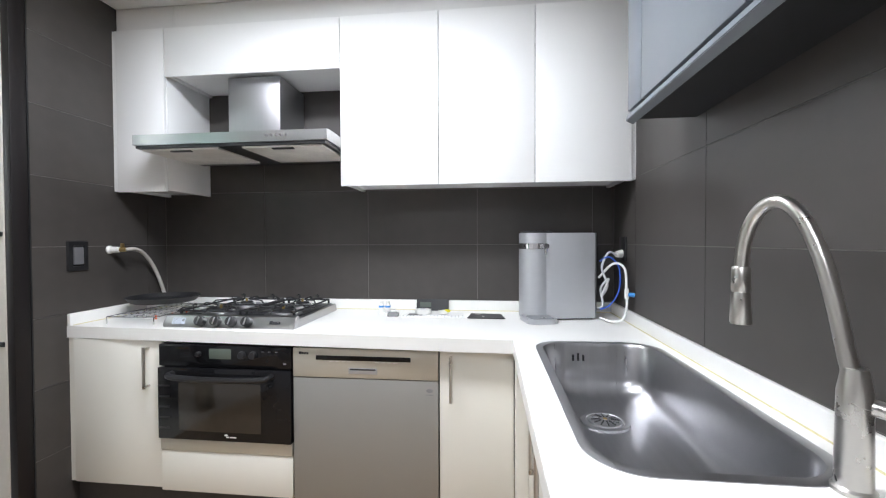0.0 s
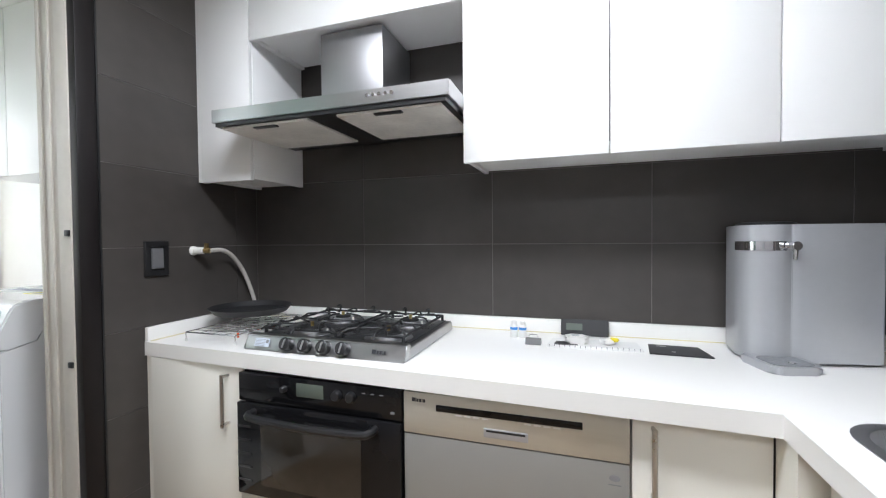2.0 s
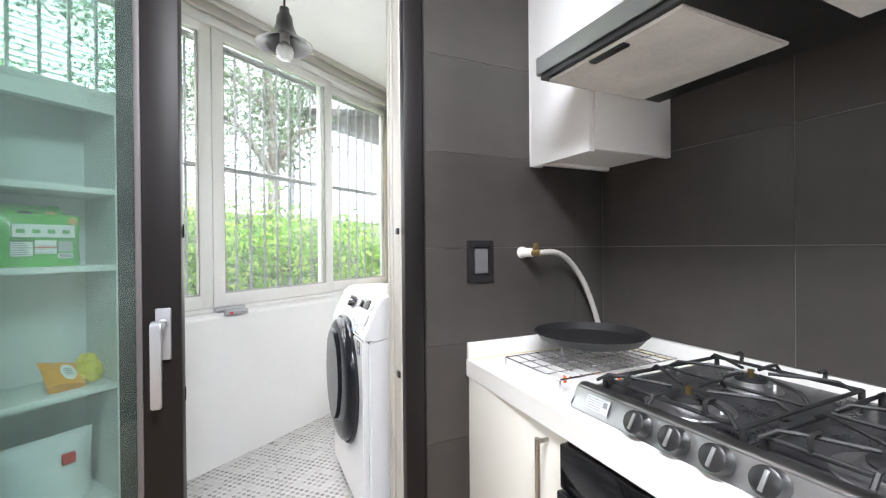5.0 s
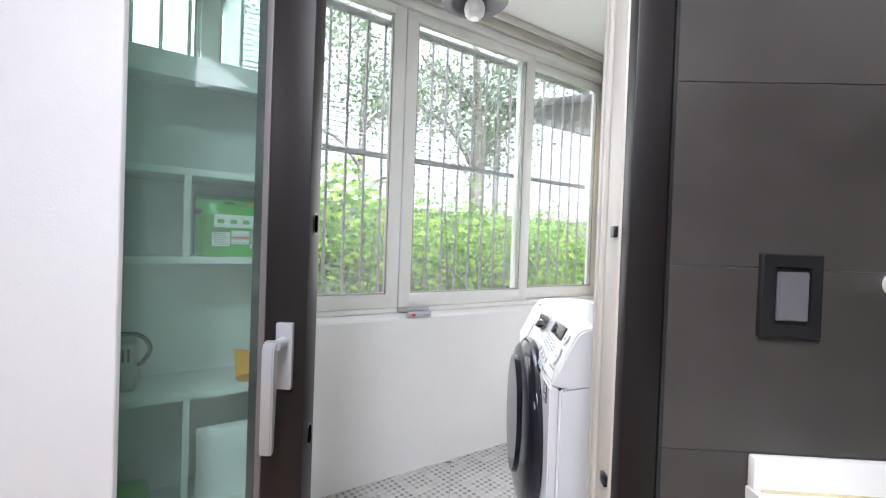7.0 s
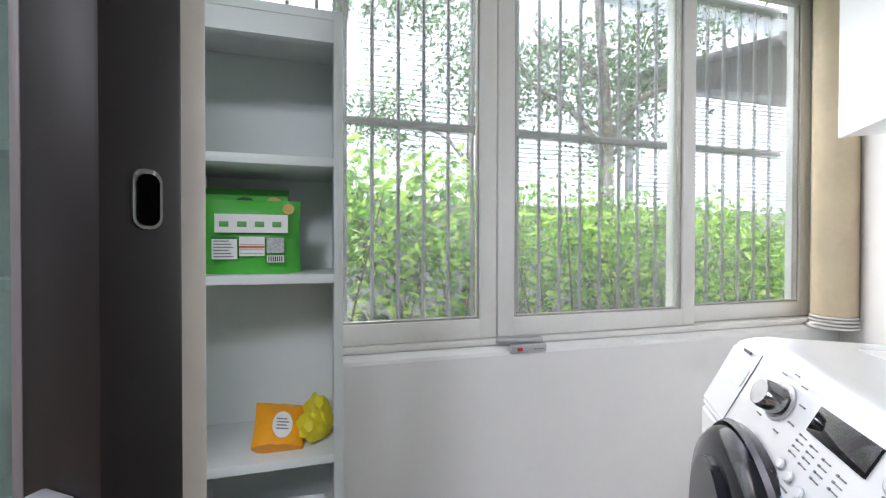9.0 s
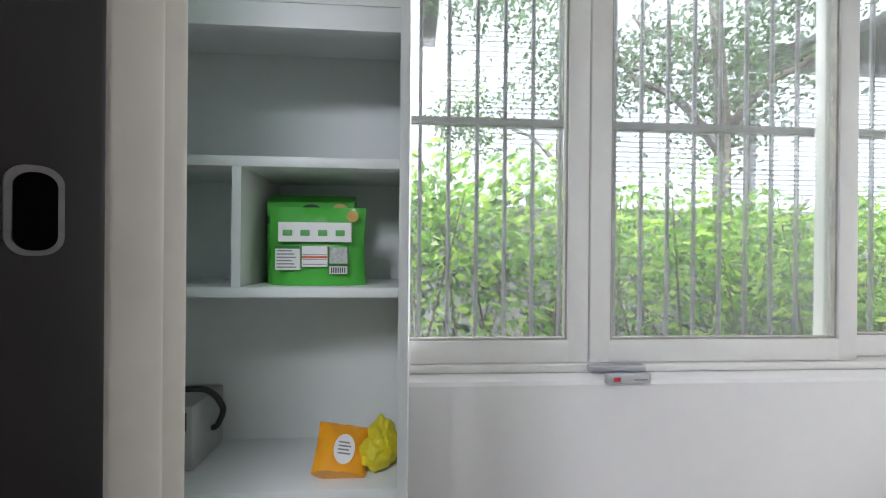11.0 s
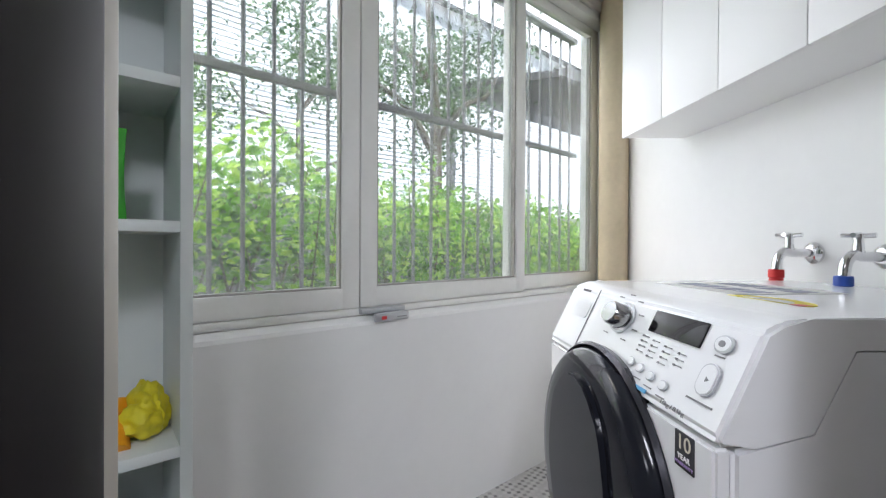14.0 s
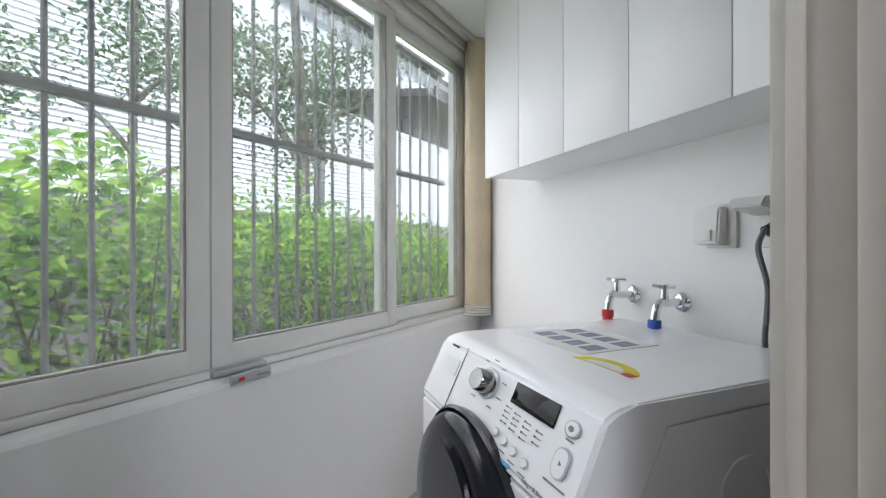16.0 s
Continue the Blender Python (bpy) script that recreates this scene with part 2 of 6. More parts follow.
# ---- building helpers ----
ROOTS = {}
ID = Matrix.Identity(4)
GROUND = {"now": ID}                         # units of the part being built: kitchen in metres, or the balcony plan


def rigid(m):
    loc, rot, _ = m.decompose()
    return Matrix.LocRotScale(loc, rot, None)


def thing(name, label, category, m=ID, group="", kind="", f=ID):
    """An empty at the thing's base. Parts are drawn in the frame f (world by default)."""
    ob = new(name)
    ob.empty_display_size = 0.05
    m = rigid(GROUND["now"] @ m)
    ob.matrix_basis = m
    ROOTS[ob.name] = m.inverted() @ GROUND["now"] @ f
    return tagged(ob, label, category, group, kind)


def root_of(ob):
    while ob.parent:
        ob = ob.parent
    return ob


def mesh(name, bm, material, smooth=None):
    bmesh.ops.recalc_face_normals(bm, faces=bm.faces)
    me = bpy.data.meshes.new(name)
    bm.to_mesh(me)
    bm.free()
    me.materials.append(material)
    if smooth:
        me.shade_smooth()
        me.set_sharp_from_angle(angle=radians(smooth))
    return me


def part(name, bm, material, parent, label="", smooth=35, kind=""):
    bm.transform(ROOTS.get(root_of(parent).name, ID))
    ob = new(name, mesh(name, bm, material, smooth))
    ob.parent = parent
    return tagged(ob, label, kind=kind)


def solo(name, bm, material, label="", category="", kind="", group="", f=ID, smooth=35):
    """A thing of one mesh; its origin stays at the frame's own."""
    base = rigid(GROUND["now"] @ f)
    bm.transform(base.inverted() @ GROUND["now"] @ f)
    ob = new(name, mesh(name, bm, material, smooth))
    ob.matrix_basis = base
    ROOTS[ob.name] = base.inverted() @ GROUND["now"] @ f
    return tagged(ob, label, category, group, kind)


def box(x0, x1, y0, y1, z0, z1, bev=0.0, seg=2, bm=None):
    bm = bm or bmesh.new()
    b2 = bmesh.new()
    bmesh.ops.create_cube(b2, size=1)
    for v in b2.verts:
        v.co = ((x0 + x1) / 2 + v.co.x * (x1 - x0), (y0 + y1) / 2 + v.co.y * (y1 - y0), (z0 + z1) / 2 + v.co.z * (z1 - z0))
    if bev:
        bmesh.ops.bevel(b2, geom=b2.edges[:], offset=min(bev, 0.45 * min(abs(x1 - x0), abs(y1 - y0), abs(z1 - z0))), segments=seg, affect="EDGES", profile=0.5)
    return join(bm, b2)


def join(bm, b2):
    me = bpy.data.meshes.new("tmp")
    b2.to_mesh(me)
    b2.free()
    bm.from_mesh(me)
    bpy.data.meshes.remove(me)
    return bm


def cyl(p0, p1, r0, r1=None, seg=20, bev=0.0, bm=None):
    bm = bm or bmesh.new()
    p0, p1 = Vector(p0), Vector(p1)
    b2 = bmesh.new()
    d = p1 - p0
    bmesh.ops.create_cone(b2, cap_ends=True, segments=seg, radius1=r0, radius2=r0 if r1 is None else r1, depth=d.length)
    if bev:
        bmesh.ops.bevel(b2, geom=[e for e in b2.edges if any(len(fa.verts) > 4 for fa in e.link_faces)], offset=bev, segments=2, affect="EDGES")
    b2.transform(Matrix.Translation((p0 + p1) / 2) @ d.to_track_quat("Z", "Y").to_matrix().to_4x4())
    return join(bm, b2)


def smooth_path(pts, n=8):
    """Catmull-Rom through the points."""
    p = [Vector(q) for q in pts]
    p = [p[0] * 2 - p[1], *p, p[-1] * 2 - p[-2]]
    res = []
    for i in range(1, len(p) - 2):
        a, b, c, d = p[i - 1:i + 3]
        for k in range(n):
            t = k / n
            res.append(0.5 * (2 * b + (c - a) * t + (2 * a - 5 * b + 4 * c - d) * t * t + (3 * b - 3 * c + d - a) * t ** 3))
    return res + [p[-2]]


def tube(pts, r, seg=8, bm=None, radii=None):
    bm = bm or bmesh.new()
    pts = [Vector(q) for q in pts]
    rings, up = [], Vector((0.13, 0.21, 0.97))
    for i, p in enumerate(pts):
        t = (pts[min(i + 1, len(pts) - 1)] - pts[max(i - 1, 0)]).normalized()
        if i == 0:
            side = t.cross(up).normalized() if abs(t.dot(up)) < 0.98 else t.cross(Vector((1, 0, 0))).normalized()
        side = (side - t * side.dot(t)).normalized()
        o = t.cross(side)
        rr = radii[i] if radii else r
        rings.append([bm.verts.new(p + rr * (math.cos(a) * side + math.sin(a) * o)) for a in (2 * math.pi * k / seg for k in range(seg))])
    for a, b in zip(rings, rings[1:]):
        for k in range(seg):
            bm.faces.new((a[k], a[(k + 1) % seg], b[(k + 1) % seg], b[k]))
    bm.faces.new(rings[0]), bm.faces.new(rings[-1])
    return bm


def lathe(profile, m=ID, seg=32, bm=None, sx=1.0, sy=1.0):
    """Turns (radius, height) pairs round z, closed at both ends, then places by m."""
    bm = bm or bmesh.new()
    rings = []
    for r, h in profile:
        rings.append([bm.verts.new(m @ Vector((sx * r * math.cos(a), sy * r * math.sin(a), h))) for a in (2 * math.pi * k / seg for k in range(seg))])
    for a, b in zip(rings, rings[1:]):
        for k in range(seg):
            bm.faces.new((a[k], a[(k + 1) % seg], b[(k + 1) % seg], b[k]))
    bm.faces.new(rings[0]), bm.faces.new(rings[-1])
    return bm


def prism(poly, axis, a, b, bev=0.0, bm=None):
    """Extrudes a 2D outline along an axis from a to b. x: (y, z), y: (x, z), z: (x, y)."""
    bm = bm or bmesh.new()
    b2 = bmesh.new()
    put = {"x": lambda p, q: (q, p[0], p[1]), "y": lambda p, q: (p[0], q, p[1]), "z": lambda p, q: (p[0], p[1], q)}[axis]
    lo, hi = [b2.verts.new(put(p, a)) for p in poly], [b2.verts.new(put(p, b)) for p in poly]
    n = len(poly)
    for i in range(n):
        b2.faces.new((lo[i], lo[(i + 1) % n], hi[(i + 1) % n], hi[i]))
    b2.faces.new(lo), b2.faces.new(hi)
    if bev:
        bmesh.ops.bevel(b2, geom=b2.edges[:], offset=bev, segments=2, affect="EDGES")
    return join(bm, b2)


def rrect(x0, x1, y0, y1, r, n=6):
    res = []
    for cx, cy, a0 in ((x1 - r, y1 - r, 0), (x0 + r, y1 - r, 90), (x0 + r, y0 + r, 180), (x1 - r, y0 + r, 270)):
        for k in range(n + 1):
            a = radians(a0 + 90 * k / n)
            res.append((cx + r * math.cos(a), cy + r * math.sin(a)))
    return res


def text(name, body, size, m, material, parent, depth=0.0004):
    """Letters as a mesh, in the built-in font, on the plane of m."""
    cu = bpy.data.curves.new(name, "FONT")
    cu.body, cu.size, cu.extrude, cu.align_x, cu.align_y = body, size, depth, "CENTER", "CENTER"
    tmp = bpy.data.objects.new(name, cu)
    me = bpy.data.meshes.new_from_object(tmp)
    bpy.data.objects.remove(tmp)
    bpy.data.curves.remove(cu)
    bm = bmesh.new()
    bm.from_mesh(me)
    bpy.data.meshes.remove(me)
    bm.transform(m)
    return part(name, bm, material, parent, smooth=None)


def maker_mark(size, m, material, parent):
    """A row of short plain strokes, one taller at the start."""
    bm = bmesh.new()
    for x0, x1, h in ((-1.25, -0.55, 0.40), (-0.45, -0.05, 0.27), (0.05, 0.45, 0.27), (0.55, 0.68, 0.36), (0.78, 1.15, 0.27)):
        box(x0 * size, x1 * size, -0.35 * size, (h - 0.35 + 0.27) * size, -0.0004, 0.0004, bm=bm)
    bm.transform(m)
    return part("maker_mark", bm, material, parent, smooth=None)


def handle_bar(parent, x, y, z0, z1, out, along="z", reach=0.03, label="satin steel bar handle"):
    """A flat bar pull on a front; out: unit vector off the front."""
    o = Vector(out)
    side = Vector((0, 0, 1))
    a, b = Vector((x, y, z0)), Vector((x, y, z1))
    bm = bmesh.new()
    tube([a, a + o * reach, a + o * reach + side * 0.002], 0.0055, 8, bm)
    tube([b, b + o * reach, b + o * reach - side * 0.002], 0.0055, 8, bm)
    tube([a + o * reach - side * 0.008, b + o * reach + side * 0.008], 0.0065, 10, bm)
    return part("handle", bm, NICKEL, parent, label)

# ---- the large structure ----
LW, BW, RW, KC, BC = -1.970, 2.312, 0.561, 2.41, 2.571


def setting(name, bm, material, label, f=ID, smooth=None):
    return solo(name, bm, material, label, name.split("_")[0], "structure", f=f, smooth=smooth)


wall_n = setting("wall_north", box(LW - 0.002, 0.80, BW + 0.002, 2.55, 0, KC), GROUT, "dark grey tiled kitchen wall behind the worktop")
wall_w = setting("wall_west", box(-2.223, LW - 0.002, 1.583, 2.55, 0, 2.7), GROUT, "dark grey tiled wall beside the balcony door")
wall_e = setting("wall_east", box(RW + 0.002, 0.80, -2.6, BW + 0.002, 0, KC), GROUT, "dark grey tiled kitchen wall above the sink")
setting("wall_south", box(-2.4, 0.80, -2.75, -2.6, 0, KC), WALLPAPER, "plain white wall closing the kitchen")
setting("wall_panel", box(-2.044, -2.03, -2.6, 0.592, 0, KC, 0.003), WALLPAPER, "white papered wall beside the sliding door")
setting("wall_inner", box(-2.30, -2.175, -2.6, 0.0, 0, 2.7), PAINT, "white wall between kitchen and balcony")
setting("wall_lintel", box(-2.175, -1.985, -2.6, 1.583, KC + 0.002, 2.7), PAINT, "white wall above the sliding door")
setting("floor", box(-1.94, 0.80, -2.6, 2.55, -0.1, 0), mat("oak_laminate", (0.36, 0.25, 0.15), 0.4, var=0.2, scale=5, stretch=(8, 0.8, 1), bump=0.1), "pale wooden kitchen floor")
setting("threshold", box(-2.25, -1.94, 0.0, 1.58, -0.1, 0.010, 0.003), CREAMF, "cream raised door threshold")
setting("ceiling", box(-2.09, 0.80, -2.6, 2.55, KC, KC + 0.1), CEIL, "white kitchen ceiling")

PLAN = [(-2.177, -0.90), (-4.521, 2.42), (-2.177, 2.42)]
setting("balcony_floor", prism(PLAN, "z", -0.12, -0.0055), GROUT, "grout bed of the balcony floor")
setting("balcony_wall", box(-4.75, -2.225, 2.38, 2.55, -0.1, 2.7), PAINT, "white painted end wall of the balcony")
setting("balcony_ceiling", prism(PLAN, "z", BC, BC + 0.1), CEIL, "white painted balcony ceiling")
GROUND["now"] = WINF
bm = box(0.4, 4.4, 1.862, 2.06, 0, 0.866)
prism([(1.862, 0.866), (1.866, 0.876), (1.885, 0.890), (2.06, 0.890), (2.06, 0.866)], "x", 0.4, 4.4, bm=bm)
box(0.4, 0.95, 1.862, 2.06, 0.866, 2.6, bm=bm)
box(3.99, 4.4, 1.862, 2.06, 0.866, 2.6, bm=bm)
box(0.95, 3.99, 1.885, 2.06, 2.265, 2.6, bm=bm)
setting("window_wall", bm, PAINT, "white painted parapet wall under the balcony window", f=WM)
bm = box(0.9, 4.0, 1.862, 1.884, 2.262, 2.309, 0.004)
box(0.9, 4.0, 1.80, 1.815, 2.285, 2.309, 0.003, bm=bm)
setting("trim", bm, CREAMF, "cream curtain rail along the balcony ceiling", f=WM, smooth=35)
setting("ground", box(-60, 60, -60, 60, -0.75, -0.55), SOIL, "brown garden soil outside the window")
GROUND["now"] = ID
bm = box(-1.65, 0.60, 2.0, BW - 0.002, 2.289, KC - 0.002, 0.004)
box(LW + 0.002, -1.65, 2.0, BW - 0.002, 2.289, KC - 0.002, 0.004, bm=bm)
setting("cornice", bm, PAINT, "white filler strip between wall units and ceiling")

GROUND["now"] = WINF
# window: outer frame, four sashes, grille
win = thing("window_1", "white plastic sliding window with four sashes", "window", m=WM, kind="structure", f=WM)
bm = box(0.95, 3.99, 1.888, 2.0, 0.891, 0.912, 0.004)
box(0.95, 3.99, 1.885, 2.0, 2.222, 2.262, 0.004, bm=bm)
box(0.95, 0.985, 1.886, 2.0, 0.912, 2.222, 0.003, bm=bm)
box(3.955, 3.99, 1.886, 2.0, 0.912, 2.222, 0.003, bm=bm)
part("window_frame", bm, PVC, win)


def sash(u0, u1, v, left=0.058, right=0.058):
    z0, z1, r = 0.913, 2.22, 0.06
    bm = box(u0, u1, v - 0.016, v + 0.016, z0, z0 + r, 0.004)
    box(u0, u1, v - 0.016, v + 0.016, z1 - 0.045, z1, 0.004, bm=bm)
    box(u0, u0 + left, v - 0.0165, v + 0.0165, z0, z1, 0.004, bm=bm)
    box(u1 - right, u1, v - 0.0165, v + 0.0165, z0, z1, 0.004, bm=bm)
    s = part("sash", bm, PVC, win)
    g = part("pane", box(u0 + left - 0.004, u1 - right + 0.004, v - 0.003, v + 0.003, z0 + r - 0.004, z1 - 0.041), GWIN, s, smooth=None)
    g.visible_shadow = False
    bm = box(u0 + left, u0 + left + 0.006, v - 0.010, v + 0.010, z0 + r, z1 - 0.045)
    box(u1 - right - 0.006, u1 - right, v - 0.010, v + 0.010, z0 + r, z1 - 0.045, bm=bm)
    box(u0 + left, u1 - right, v - 0.010, v + 0.010, z0 + r, z0 + r + 0.006, bm=bm)
    part("gasket", bm, mat("grey_gasket", (0.35, 0.34, 0.31), 0.7, var=0.2, scale=20) if "grey_gasket" not in bpy.data.materials else bpy.data.materials["grey_gasket"], s)


sash(0.99, 1.79, 1.955)
sash(1.745, 2.528, 1.915)
sash(2.532, 3.313, 1.915)
sash(3.25, 3.955, 1.955)

grille = thing("window_grille", "weathered white metal security bars outside the window, coloured grey", "grille", m=WM @ Matrix.Translation((2.4, 2.1, 0.88)), f=WM)
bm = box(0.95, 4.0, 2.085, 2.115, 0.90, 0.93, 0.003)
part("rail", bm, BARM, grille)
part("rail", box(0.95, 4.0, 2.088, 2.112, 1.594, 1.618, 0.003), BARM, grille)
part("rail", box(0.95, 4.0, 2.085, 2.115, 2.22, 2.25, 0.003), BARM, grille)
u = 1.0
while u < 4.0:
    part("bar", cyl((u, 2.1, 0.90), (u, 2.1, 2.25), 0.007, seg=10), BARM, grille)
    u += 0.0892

# sliding door: dark leaf, pale outer leaf, casing
GROUND["now"] = ID
casing = thing("door_frame", "dark brown door casing with cream inner frame", "door frame", kind="structure")
part("casing", box(-2.008, -1.972, 1.519, 1.580, 0, 2.355, 0.004), DARKW, casing)
part("seal", box(-1.984, -1.971, 1.5805, 1.586, 0, 2.355), BLACKP, casing)
bm = box(-2.223, -2.150, 1.546, 1.582, 0, 2.355, 0.004)
box(-2.150, -2.088, 1.530, 1.582, 0, 2.355, 0.004, bm=bm)
box(-2.088, -2.072, 1.530, 1.582, 0, 2.355, bm=bm)
box(-2.072, -2.0085, 1.516, 1.582, 0, 2.355, 0.004, bm=bm)
box(-2.205, -2.190, 1.539, 1.5465, 0, 2.355, 0.002, bm=bm)
box(-2.128, -2.112, 1.523, 1.5305, 0, 2.355, 0.002, bm=bm)
part("inner_frame", bm, CREAMF, casing)
for z in (1.261, 0.819):
    part("stopper", box(-2.034, -2.012, 1.509, 1.5165, z - 0.010, z + 0.010, 0.002), BLACKP, casing, "dark stopper")

leaf = thing("sliding_door", "dark brown sliding door with green glass, half open", "door", m=Matrix.Translation((-2.14, 0.45, 0.012)))
X0, X1 = -2.172, -2.110
part("stile", box(X0, X1, 0.842, 0.930, 0.012, 2.357, 0.004), DARKW, leaf)
part("stile", box(X0, X1, 0.015, 0.105, 0.012, 2.357, 0.004), DARKW, leaf)
part("rail", box(X0 + 0.001, X1 - 0.001, 0.105, 0.842, 0.012, 0.152, 0.003), DARKW, leaf)
part("rail", box(X0 + 0.001, X1 - 0.001, 0.105, 0.842, 2.235, 2.357, 0.003), DARKW, leaf)
g = part("pane", box(-2.144, -2.138, 0.105, 0.842, 0.152, 2.235), GLEAF, leaf, "pale green glass pane", smooth=None)
g.visible_shadow = False
part("bead", box(X1 - 0.018, X1 - 0.001, 0.828, 0.842, 0.152, 2.235, 0.002), mat("grey_bead", (0.13, 0.12, 0.12), 0.5, var=0.1), leaf)
h = part("handle_plate", box(X1, X1 + 0.014, 0.872, 0.907, 0.920, 1.056, 0.003), SILVERP, leaf, "silver handle plate")
bm = cyl((X1 + 0.012, 0.889, 1.018), (X1 + 0.050, 0.889, 1.018), 0.011, seg=16)
prism([(X1 + 0.046, 1.030), (X1 + 0.060, 1.024), (X1 + 0.064, 1.010), (X1 + 0.064, 0.812), (X1 + 0.060, 0.806), (X1 + 0.052, 0.806), (X1 + 0.048, 0.812), (X1 + 0.046, 1.000), (X1 + 0.038, 1.008)], "y", 0.868, 0.892, 0.003, bm=bm)
part("lever", bm, SILVERP, h, "silver lever grip")
for z in (1.262, 0.812):
    s = part("strike_plate", prism([(a, b) for a, b in rrect(-2.153, -2.131, z - 0.022, z + 0.022, 0.009)], "y", 0.9295, 0.932), mat("dull_lock_metal", (0.16, 0.155, 0.15), 0.3, 1.0, var=0.2, scale=30), leaf, "dull metal lock slot")
    part("slot", prism([(a, b) for a, b in rrect(-2.150, -2.134, z - 0.0195, z + 0.0185, 0.007)], "y", 0.9322, 0.9335), mat("hole_black", (0.002, 0.002, 0.002), 0.9, spec=0.0), s)

GROUND["now"] = ID
outer = thing("outer_sliding_leaf", "aged cream outer sliding leaf with clear glass", "door", m=Matrix.Translation((-2.21, 0.4, 0.01)))
bm = box(-2.210, -2.176, 0.86, 0.912, 0.014, 2.35, 0.004)
box(-2.247, -2.216, 0.83, 0.867, 0.014, 2.35, 0.004, bm=bm)
box(-2.216, -2.210, 0.84, 0.860, 0.014, 2.35, bm=bm)
part("stile", bm, CREAMF, outer)
part("stile", box(-2.244, -2.179, 0.01, 0.05, 0.014, 2.35, 0.004), CREAMF, outer)
part("rail", box(-2.244, -2.179, 0.05, 0.83, 0.014, 0.11, 0.004), CREAMF, outer)
part("rail", box(-2.244, -2.179, 0.05, 0.83, 2.27, 2.35, 0.004), CREAMF, outer)
part("cladding", box(-2.2155, -2.180, 0.775, 0.829, 0.014, 2.35, 0.003), DARKW, outer, "dark brown inner cladding")

# ---- kitchen ----
CT = 0.852                                   # worktop height
FY = 1.70                                    # fronts of the base units


def front(name, x0, x1, z0, z1, material, parent, label="", y=FY):
    return part(name, box(x0 + 0.0015, x1 - 0.0015, y, y + 0.018, z0, z1, 0.002), material, parent, label)


def base_unit(x0, x1, label, hx=None, y=FY):
    c = thing("base_cabinet", label, "cabinet", Matrix.Translation(((x0 + x1) / 2, 1.95, 0.15)), group="base units")
    part("body", box(x0, x1, y + 0.020, 2.24, 0.15, 0.80), CREAM, c)
    d = front("door", x0, x1, 0.152, 0.798, CREAM, c, y=y)
    if hx is not None:
        handle_bar(d, hx, y, 0.60, 0.765, (0, -1, 0))
    return c


base_unit(-1.935, -1.50, "cream laminate base cabinet with one door and bar handle", -1.565, 1.718)
base_unit(-0.283, 0.012, "narrow cream base cabinet beside the dishwasher", -0.235)
part("filler", box(LW + 0.002, -1.937, 1.73, 1.77, 0.15, 0.80), CREAM, bpy.data.objects["base_cabinet"])
setting("plinth", box(LW + 0.002, 0.05, 1.765, 1.78, 0, 0.148), BLACKK, "dark recessed plinth under the base units")

# corner side run
run = thing("base_cabinet", "cream base cabinet under the sink with bar handles", "cabinet", Matrix.Translation((0.3, 0.7, 0.15)), group="base units")
part("body", box(0.078, RW - 0.01, -0.6, 1.70, 0.15, 0.64), CREAM, run)
part("filler", box(0.014, 0.076, 1.60, 1.70, 0.15, 0.80), CREAM, run)
for a, b, hy in ((1.12, 1.58, 1.20), (0.65, 1.117, 1.07), (0.18, 0.647, 0.25)):
    d = part("door", box(0.058, 0.076, a, b, 0.152, 0.798, 0.002), CREAM, run)
    handle_bar(d, 0.058, hy, 0.60, 0.765, (-1, 0, 0))
setting("plinth", box(0.13, 0.145, -0.6, 1.74, 0, 0.148), BLACKK, "dark recessed plinth under the sink unit")

# drawer front under the oven
dr = thing("drawer", "cream drawer front under the oven", "drawer", Matrix.Translation((-1.2, 1.8, 0.15)))
front("front", -1.498, -0.899, 0.152, 0.328, CREAM, dr)
part("box", box(-1.495, -0.902, FY + 0.02, 2.2, 0.155, 0.325), CREAM, dr)

# oven
ov = thing("oven", "built-in black glass oven with champagne trim", "oven", Matrix.Translation((-1.2, 1.8, 0.33)))
part("body", box(-1.495, -0.902, FY + 0.02, 2.2, 0.33, 0.79), BLACKP, ov)
part("trim", box(-1.497, -0.900, FY - 0.004, FY + 0.018, 0.331, 0.383, 0.002), CHAMP, ov, "champagne metal strip")
part("control_panel", box(-1.497, -0.900, FY - 0.006, FY + 0.019, 0.695, 0.789, 0.003), OVENG, ov, "black glass control panel")
dd = part("door", box(-1.497, -0.900, FY - 0.016, FY + 0.012, 0.385, 0.692, 0.004), OVENG, ov, "black glass oven door")
part("window", box(-1.40, -1.03, FY - 0.0172, FY - 0.0155, 0.425, 0.632, 0.0004), mat("oven_window", (0.035, 0.030, 0.024), 0.05, var=0.2, scale=3), dd, "smoked inner window")
bm = tube(smooth_path([(-1.425, FY - 0.016, 0.668), (-1.42, FY - 0.05, 0.668), (-1.38, FY - 0.058, 0.664), (-1.2, FY - 0.062, 0.66), (-1.02, FY - 0.058, 0.664), (-0.985, FY - 0.05, 0.668), (-0.98, FY - 0.016, 0.668)], 5), 0.012, 10)
part("handle", bm, BLACKP, dd, "black bowed handle")
dim = mat("dim_metal", (0.10, 0.10, 0.10), 0.3, 0.8)
for k in range(5):
    part("rack_shelf", box(-1.495, -1.44, FY - 0.0172, FY - 0.016, 0.43 + 0.045 * k, 0.437 + 0.045 * k), dim, dd)
part("display", box(-1.265, -1.165, FY - 0.0075, FY - 0.0055, 0.732, 0.775, 0.0005), LCD, ov, "grey-green display")
